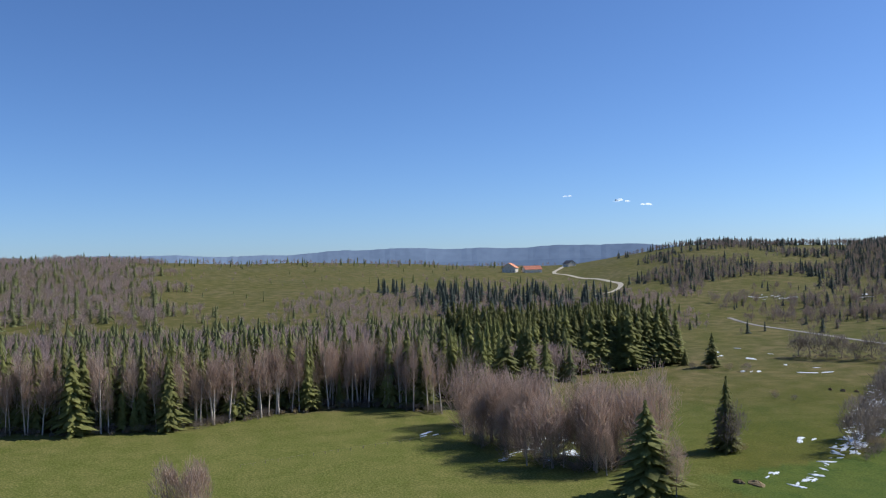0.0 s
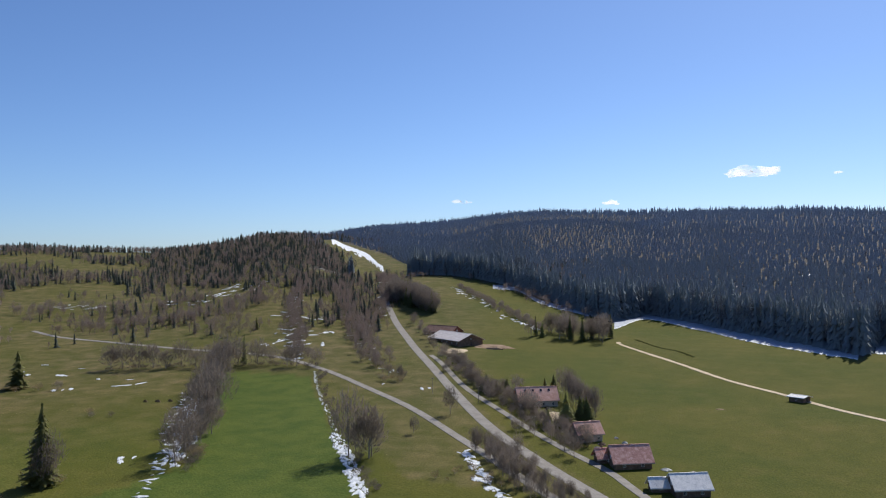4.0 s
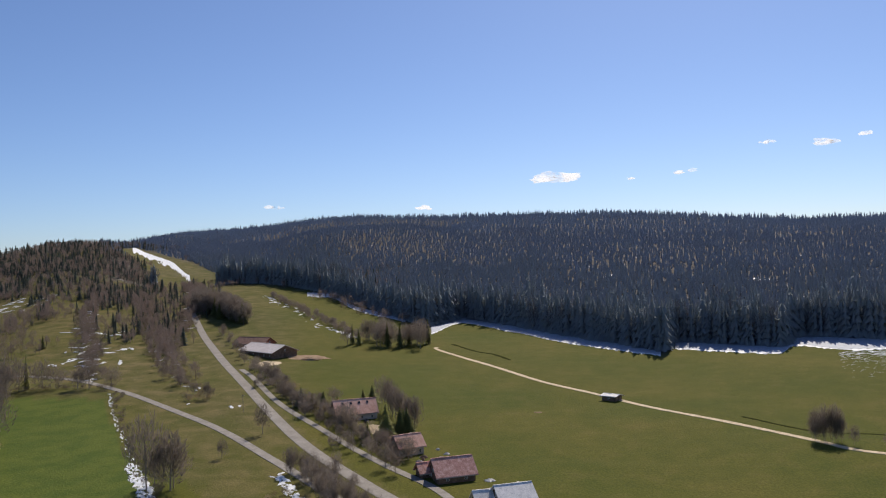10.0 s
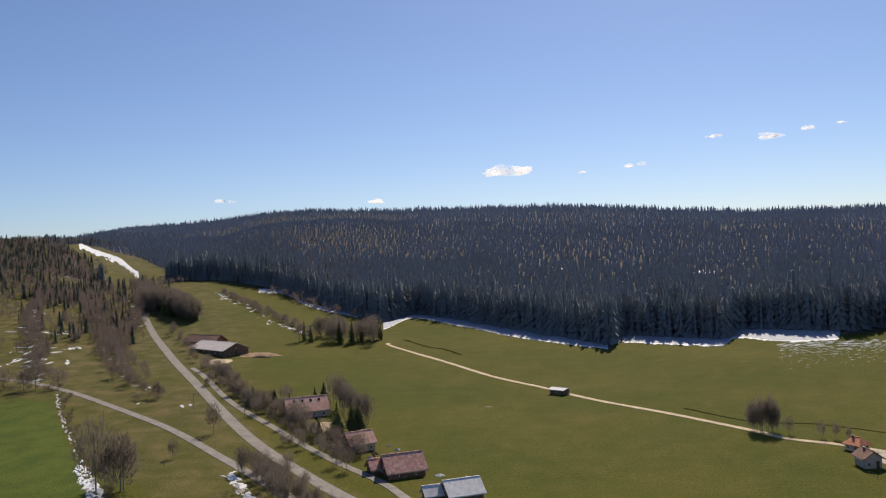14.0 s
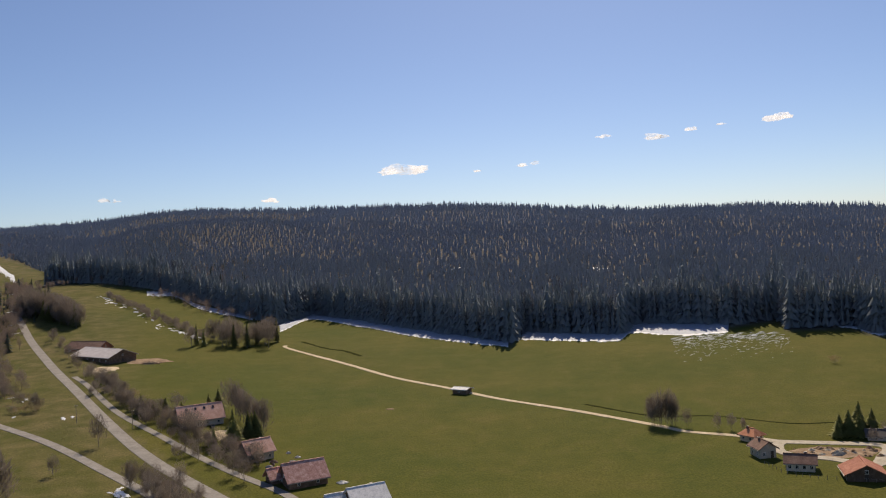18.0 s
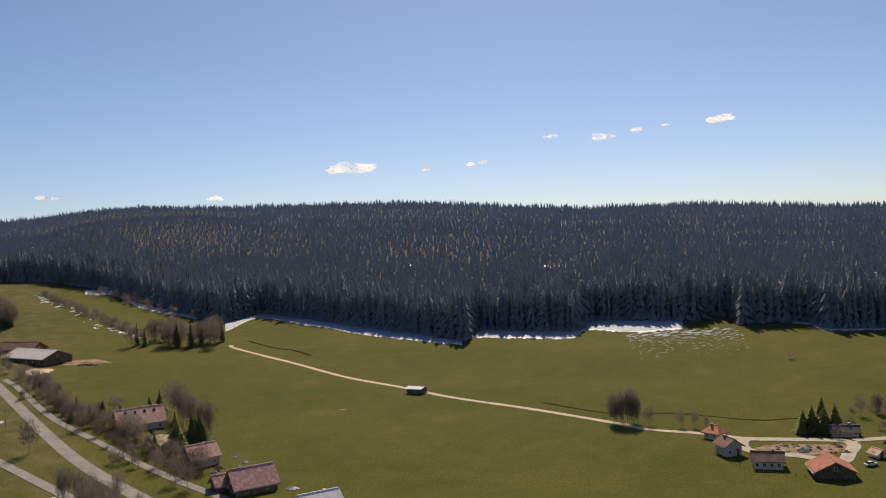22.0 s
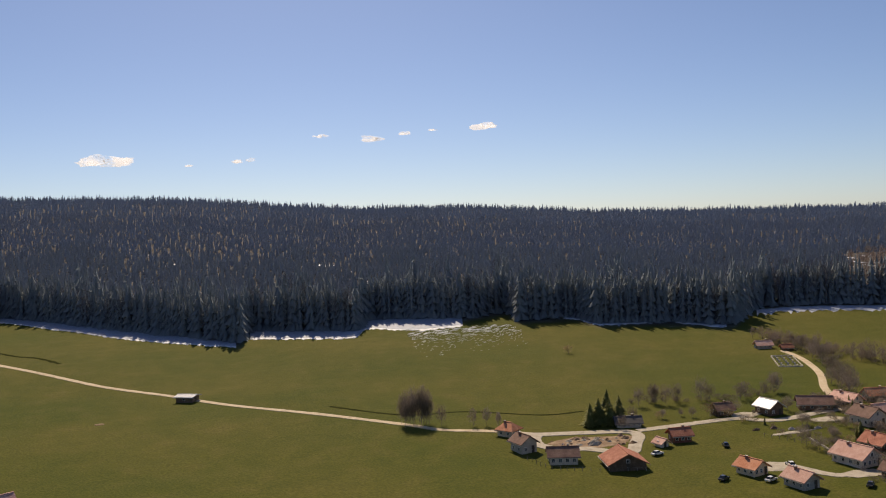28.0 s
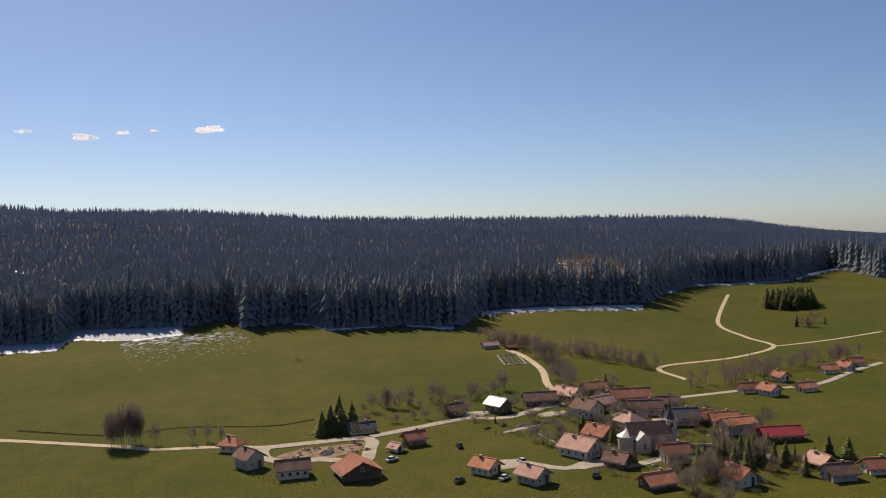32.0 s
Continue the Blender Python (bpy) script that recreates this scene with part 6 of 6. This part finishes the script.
house(330.7, 256.3, -40, 11, 9.5, 4.6, 3.2, "plaster", "roof_red", "white outlying house with a brown-red roof", win=(2, 2))
house(362, 253.4, 62, 13, 10, 4.0, 3.2, "plaster", "roof_orange", "outlying house with an orange-red roof", win=(3, 2))
house(374, 252.3, -46, 12, 10, 4.2, 3.2, "plaster", "roof_red", "outlying white house with a red roof", win=(3, 2))
house(388, 256, 64, 12, 9, 4.0, 3.0, "plaster_warm", "roof_red", "last outlying house with a red roof", win=(3, 2))
house(276, 399, 70, 12, 8.5, 3.2, 3.2, "plaster_grey", "roof_pink", "low house beside the cemetery lane", win=(3, 2))
house(283, 389, 70, 8, 6, 2.6, 2.2, "timber", "roof_red", "small shed beside the cemetery lane", "shed", "shed", chimney=False, win=(1, 1))


def church():
    x, y = 203, 214
    bearing = math.degrees(math.atan2(x, y))
    x, y = x + 6 * math.sin(radians(bearing)), y + 6 * math.cos(radians(bearing))
    ob = thing("church", "pale stone village church with a dark pointed spire", "church", pose(x, y, gz(x, y), 0, 0, 90 - (bearing + 74)) @ Matrix.Diagonal((0.7, 0.7, 0.7, 1)))
    L, D, wh, rise = 20, 10, 7.5, 4.5
    part("nave_wall", mesh_of("nave_wall", *gable_walls(L, D, wh, rise), M["stone"]), ob)
    for s in (-1, 1):
        part("roof_slope", mesh_of("roof_slope", *roof_slope(L, D, wh, rise, s, 0.4), M["roof_brown"]), ob)
    n = 8
    # rounded choir at one end
    v, f = [], []
    for z in (-1.5, 6.2):
        for k in range(n + 1):
            a = math.pi / 2 + math.pi * k / n
            v.append((-L / 2 + 4.0 * math.cos(a), 4.0 * math.sin(a), z))
    f += [(k, k + 1, n + 2 + k, n + 1 + k)[::-1] for k in range(n)]
    part("apse_wall", mesh_of("apse_wall", v, f, M["stone"]), ob)
    v = [(-L / 2 + 4.5 * math.cos(math.pi / 2 + math.pi * k / n), 4.5 * math.sin(math.pi / 2 + math.pi * k / n), 6.1) for k in range(n + 1)] + [(-L / 2, 0, 9.0)]
    part("apse_roof", mesh_of("apse_roof", v, [(k, k + 1, n + 1)[::-1] for k in range(n)], M["roof_metal"]), ob)
    # side chapel facing the valley
    part("side_chapel", mesh_of("side_chapel", *[(lambda q: ([(p[1] - 4.5, p[0] - 6.0, p[2] * 0.9) for p in q[0]], q[1]))(gable_walls(7, 6, 6.5, 3.0))][0], M["stone"]), ob)
    sv, sf = roof_slope(7, 6, 5.9, 2.8, 1, 0.4)
    part("roof_slope", mesh_of("roof_slope", [(p[1] - 4.5, p[0] - 6.0, p[2]) for p in sv], [q[::-1] for q in sf], M["roof_metal"]), ob)
    sv, sf = roof_slope(7, 6, 5.9, 2.8, -1, 0.4)
    part("roof_slope", mesh_of("roof_slope", [(p[1] - 4.5, p[0] - 6.0, p[2]) for p in sv], [q[::-1] for q in sf], M["roof_metal"]), ob)
    tw = part("tower", mesh_of("tower", *box(-2.3, 2.3, -2.3, 2.3, -1.5, 12.5), M["stone"]), ob, "square stone bell tower", pose(L / 2 + 1.0, 0, 0))
    part("cornice", mesh_of("cornice", *box(-2.6, 2.6, -2.6, 2.6, 12.5, 12.9), M["stone"]), tw)
    v = [(2.4 * math.cos(6.283 * (k + 0.5) / 8), 2.4 * math.sin(6.283 * (k + 0.5) / 8), 12.9) for k in range(8)] + [(0.9 * math.cos(6.283 * (k + 0.5) / 8), 0.9 * math.sin(6.283 * (k + 0.5) / 8), 16.5) for k in range(8)] + [(0, 0, 23.0)]
    f = [(k, (k + 1) % 8, 8 + (k + 1) % 8, 8 + k) for k in range(8)] + [(8 + k, 8 + (k + 1) % 8, 16) for k in range(8)]
    part("spire", mesh_of("spire", v, f, M["roof_dark"]), tw, "dark slate spire")
    part("cross", mesh_of("cross", *join(box(-0.07, 0.07, -0.07, 0.07, 22.8, 24.6), box(-0.45, 0.45, -0.07, 0.07, 23.8, 23.95)), M["roof_dark"]), tw)
    for a in range(4):
        part("louvre", mesh_of("louvre", *box(-0.6, 0.6, -0.05, 0.06, 0, 2.2), M["glass"]), tw, "", pose(2.3 * math.cos(a * 1.5708), 2.3 * math.sin(a * 1.5708), 9.4, 0, 0, a * 90 - 90))
    for k in range(4):
        for s in (-1, 1):
            if s == -1 and k == 1:
                continue
            w = part("window", mesh_of("window", *box(-0.6, 0.6, -0.06, 0.05, 0, 3.0), M["glass"]), ob, "tall dark church window", pose(-L / 2 + 2.6 + k * 4.9, s * D / 2, 2.3, 0, 0, 0 if s > 0 else 180))
            part("window_surround", mesh_of("window_surround", *join(box(-0.8, -0.6, -0.06, 0.12, -0.1, 3.2), box(0.6, 0.8, -0.06, 0.12, -0.1, 3.2), box(-0.8, 0.8, -0.06, 0.12, 3.0, 3.25)), M["stone"]), w)
    part("window", mesh_of("window", *box(-0.6, 0.6, -0.06, 0.05, 0, 2.6), M["glass"]), ob, "tall dark church window", pose(-4.5, -9.52, 1.8, 0, 0, 180))


church()


def car(x, y, bearing, paint, label):
    ob = thing("car", label, "car", pose(x, y, gz(x, y) + 0.12, 0, 0, 90 - bearing), "parked cars")
    pr = [(-2.1, 0.35), (-2.15, 0.8), (-1.2, 0.95), (-0.7, 1.0), (1.2, 0.95), (2.1, 0.75), (2.15, 0.35)]
    n = len(pr)
    v = [(a, s * 0.85, b) for s in (-1, 1) for a, b in pr]
    f = [tuple(range(n))[::-1], tuple(range(n, 2 * n))] + [(k, (k + 1) % n, n + (k + 1) % n, n + k) for k in range(n)]
    part("body", mesh_of("body", v, f, M[paint]), ob)
    v = [(-1.7, -0.78, 0.9), (1.0, -0.78, 0.9), (1.0, 0.78, 0.9), (-1.7, 0.78, 0.9), (-1.2, -0.62, 1.45), (0.35, -0.62, 1.45), (0.35, 0.62, 1.45), (-1.2, 0.62, 1.45)]
    part("windows", mesh_of("windows", v, [(4, 5, 6, 7), (0, 1, 5, 4), (1, 2, 6, 5), (2, 3, 7, 6), (3, 0, 4, 7)], M["glass"]), ob, "dark car windows")
    part("roof", mesh_of("roof", *box(-1.15, 0.3, -0.6, 0.6, 1.45, 1.5), M[paint]), ob)
    for px in (-1.35, 1.35):
        for s in (-1, 1):
            v = [(px + 0.33 * math.cos(6.283 * k / 12), s * q, 0.33 + 0.33 * math.sin(6.283 * k / 12)) for q in (0.68, 0.9) for k in range(12)]
            part("wheel", mesh_of("wheel", v, [tuple(range(12)), tuple(range(12, 24))[::-1]] + [(k, 12 + k, 12 + (k + 1) % 12, (k + 1) % 12) for k in range(12)], M["rubber"]), ob)


paints = ("car_dark", "car_white", "car_dark", "car_white", "car_white", "car_dark", "car_white", "car_dark")
for k, (x, y) in enumerate(CARS):
    car(x, y, (60, 70, 50, 10, 80, 20, 60, -30)[k], paints[k], ("dark car parked on the grass", "white car parked beside a house", "dark car parked beside a house", "white car parked on a drive", "white van parked beside the building plot", "dark car parked in the meadow", "white car parked in a yard", "dark car parked on the lane")[k])


# ---- small things of the meadows and plots ----
def earth_pile(x, y, w, d, h, seed, mat="dirt", label="heap of bare earth and stones on the building plot", name="earth_mound", category="earth"):
    v, f, n = [], [], 14
    r = random.Random(seed)
    for i, (rad, z) in enumerate(((1.0, -0.2), (0.85, 0.25), (0.55, 0.7), (0.2, 1.0))):
        for k in range(n):
            a = 6.283 * k / n
            q = rad * (1 + r.uniform(-0.22, 0.22))
            px, py = x + w * q * math.cos(a), y + d * q * math.sin(a)
            v.append((px, py, gz(px, py) + h * z * r.uniform(0.75, 1.1) + (-0.3 if i == 0 else 0.05)))
    for i in range(3):
        f += [(i * n + k, i * n + (k + 1) % n, (i + 1) * n + (k + 1) % n, (i + 1) * n + k) for k in range(n)]
    f.append(tuple(range(3 * n, 4 * n)))
    tagged(new(name, mesh_of(name, v, f, M[mat])), label, category, "earth piles" if mat == "dirt" else "")


earth_pile(120.5, 279, 17, 8.5, 0.3, 650, "dirt", "bare trampled earth of the building plot", "bare_plot", "earth")
for k in range(54):
    u, w = r0.uniform(-1, 1), r0.uniform(-1, 1)
    x, y = 120.5 + 14.5 * u, 279.5 - 2.2 * u + 5.6 * w
    big = r0.random() < 0.3
    size = r0.uniform(1.2, 2.8) if big else r0.uniform(0.4, 1.1)
    earth_pile(x, y, size, size * r0.uniform(0.6, 0.9), size * r0.uniform(0.4, 0.75), 600 + k if k < 50 else 1600 + k, ("dirt", "gravel", "dirt", "plastic_white" if not big else "dirt")[k % 4], ("heap of bare earth and stones on the building plot", "pale heap of gravel on the building plot", "heap of bare earth and stones on the building plot", "pale building block on the building plot" if not big else "heap of bare earth and stones on the building plot")[k % 4])
earth_pile(-234, 513, 17, 12, 0.5, 651, "dirt", "bare trampled earth beside the barn", "bare_plot", "earth")
earth_pile(-230, 507, 8, 5, 1.6, 652, "dirt", "mound of manure beside the barn", "manure_mound", "heap")
earth_pile(-125.6, 332.3, 7, 10, 0.3, 653, "sand", "sandy yard between the houses", "sandy_yard", "yard")
earth_pile(-251, 485.5, 10, 12, 0.3, 654, "sand", "sandy farmyard in front of the barn", "sandy_yard", "yard")
earth_pile(160, 232, 7, 6, 0.25, 655, "gravel", "gravel drive between new houses", "gravel_drive", "drive")
earth_pile(180, 216, 9, 4, 0.25, 656, "gravel", "gravel forecourt of the large farmhouse", "gravel_drive", "drive")
earth_pile(190, 262, 9, 2.0, 0.25, 657, "gravel", "gravel path in the village green", "gravel_drive", "drive")
earth_pile(-54, 378, 2.4, 1.6, 0.25, 658, "dirt", "dark puddled hollow in the pasture", "muddy_hollow", "hollow")
for k, (x, y, s) in enumerate(((-55.2, 261.9, 2.2), (-79.8, 296.4, 1.3), (-85.2, 302.8, 1.1))):
    earth_pile(x, y, s, s * 0.7, 0.8, 670 + k, "plastic_white", "pale tarpaulin over a stack beside the house", "tarpaulin_cover", "tarpaulin")
strip("brook", STREAM[3:], 1.7, M["brook"], "narrow dark brook bed winding through the meadow", "brook", lift=0.05, wobble=0.3)
strip("brook", [(-152, 601), (-126, 567), (-110, 553), (-94, 529)], 2.6, M["brook"], "dark ditch on the meadow slope", "ditch", lift=0.05, wobble=0.3)


def fence(name, points, label, step=4.0, h=1.2):
    c = spline(points, step)
    ob = thing(name, label, "fence", Matrix.Translation((c[0][0], c[0][1], gz(*c[0]))))
    me = mesh_of("post", *box(-0.07, 0.07, -0.07, 0.07, -0.4, h), M["bark"])
    for p in c:
        part("post", me, ob, "", Matrix.Translation((p[0] - c[0][0], p[1] - c[0][1], gz(*p) - gz(*c[0]))))
    v, f = [], []
    for i, p in enumerate(c):
        for dz in (h - 0.15, h - 0.12):
            v.append((p[0] - c[0][0], p[1] - c[0][1], gz(*p) - gz(*c[0]) + dz))
        if i:
            f.append((2 * i - 2, 2 * i, 2 * i + 1, 2 * i - 1))
    part("wire", mesh_of("wire", v, f, M["plaster_grey"]), ob)


fence("fence", FENCE_EAST, "weathered wooden post fence across the meadow", 5.0)
fence("fence", [(178, 262), (184, 250), (190, 244)], "wooden fence round the village green", 2.5)
fence("fence", [(92, 268), (98, 254), (122, 243)], "wire fence along a garden", 2.5)


def utility_pole(x, y, h=9.0):
    ob = thing("utility_pole", "weathered wooden utility pole beside the road", "pole", pose(x, y, gz(x, y), 0, 0, 40), "utility poles")
    part("pole", tri_mesh("pole", *tube([(0, 0, -0.5), (0, 0, h)], [0.14, 0.1], 6), M["bark"]), ob)
    part("crossarm", mesh_of("crossarm", *box(-0.9, 0.9, -0.06, 0.06, h - 0.7, h - 0.55), M["bark"]), ob)
    for k in (-0.7, 0, 0.7):
        part("insulator", mesh_of("insulator", *box(k - 0.05, k + 0.05, -0.05, 0.05, h - 0.55, h - 0.35), M["frame"]), ob)


for x, y in ((-119, 294), (-169, 345), (-222, 418), (-202, 357), (-248, 454)):
    utility_pole(x, y)


# walls, heaps and yard things round the houses
def garden_wall(points, label, h=0.9, mat="stone"):
    c = spline(points, 1.5)
    ob = thing("garden_wall", label, "wall", Matrix.Translation((c[0][0], c[0][1], gz(*c[0]))), "garden walls")
    for p, q in zip(c, c[1:]):
        m, dd = (p + q) / 2, q - p
        ln, turn = float(np.linalg.norm(dd)), math.degrees(math.atan2(dd[1], dd[0]))
        part("stone_block", mesh_of("stone_block", *box(-ln / 2 - 0.02, ln / 2 + 0.02, -0.22, 0.22, -0.4, h * PICK.uniform(0.85, 1.1)), M[mat]), ob, "", Matrix.Translation((m[0] - c[0][0], m[1] - c[0][1], gz(*m) - gz(*c[0]))) @ pose(0, 0, 0, 0, 0, turn))


garden_wall([(190.0, 254.7), (187.5, 243.8), (184.7, 233.1)], "low pale stone wall beside the village green", 0.5)
garden_wall([(212, 216), (222, 209), (230, 205)], "low stone wall below the church")
for k in range(30):
    x, y = (PICK.uniform(178, 262), PICK.uniform(185, 292)) if k < 20 else (PICK.uniform(-90, -74), PICK.uniform(274, 292))
    earth_pile(x, y, PICK.uniform(0.8, 1.8), PICK.uniform(0.6, 1.2), PICK.uniform(0.5, 1.2), 700 + k, ("timber", "plastic_white", "stone")[k % 3], ("stack of dark firewood in a yard", "pale covered stack in a yard", "pale boulder lying in a yard")[k % 3], ("firewood_heap", "tarpaulin_cover", "boulder")[k % 3], ("firewood", "tarpaulin", "stones")[k % 3])
for k, (x, y, s) in enumerate(((206, 222, 6), (222, 226, 7), (232, 272, 8), (212, 272, 7), (240, 240, 7), (208, 196, 6), (226, 190, 6), (190, 290, 7), (250, 272, 6))):
    earth_pile(x, y, s, s * 0.6, 0.2, 760 + k, "gravel", "pale gravel yard between village houses", "gravel_yard", "yard")
for k, (x, y, w) in enumerate(((-210, 132, 4.5), (-214, 128, 3.0), (-330, 283, 2.2), (-336, 280, 1.6), (-325, 287, 1.8))):
    earth_pile(x, y, w, w * 0.5, 1.2, 800 + k, "scrub", "heap of brown brushwood lying in the meadow", "brushwood_heap", "brushwood")
garden_wall([(267.9, 381.5), (277.2, 377.0)], "low pale wall of a small graveyard", 0.5)
garden_wall([(277.2, 377.0), (265.8, 354.2)], "low pale wall of a small graveyard", 0.5)
garden_wall([(265.8, 354.2), (256.1, 359.1)], "low pale wall of a small graveyard", 0.5)
garden_wall([(256.1, 359.1), (267.9, 381.5)], "low pale wall of a small graveyard", 0.5)
grave = mesh_of("gravestone", *join(box(-0.5, 0.5, -0.9, 0.9, -0.2, 0.2), box(-0.45, 0.45, 0.7, 0.9, 0.2, 1.0)), M["stone"])
for i in range(3):
    for j in range(4):
        u, w = (i + 0.7) / 3.4, (j + 0.7) / 4.4
        x = (1 - w) * ((1 - u) * 267.9 + u * 277.2) + w * ((1 - u) * 256.1 + u * 265.8)
        y = (1 - w) * ((1 - u) * 381.5 + u * 377.0) + w * ((1 - u) * 359.1 + u * 354.2)
        tagged(new("gravestone", grave), "pale stone grave in the walled graveyard", "gravestone", "graves of the graveyard").matrix_world = pose(x, y, gz(x, y), 0, 0, 12)
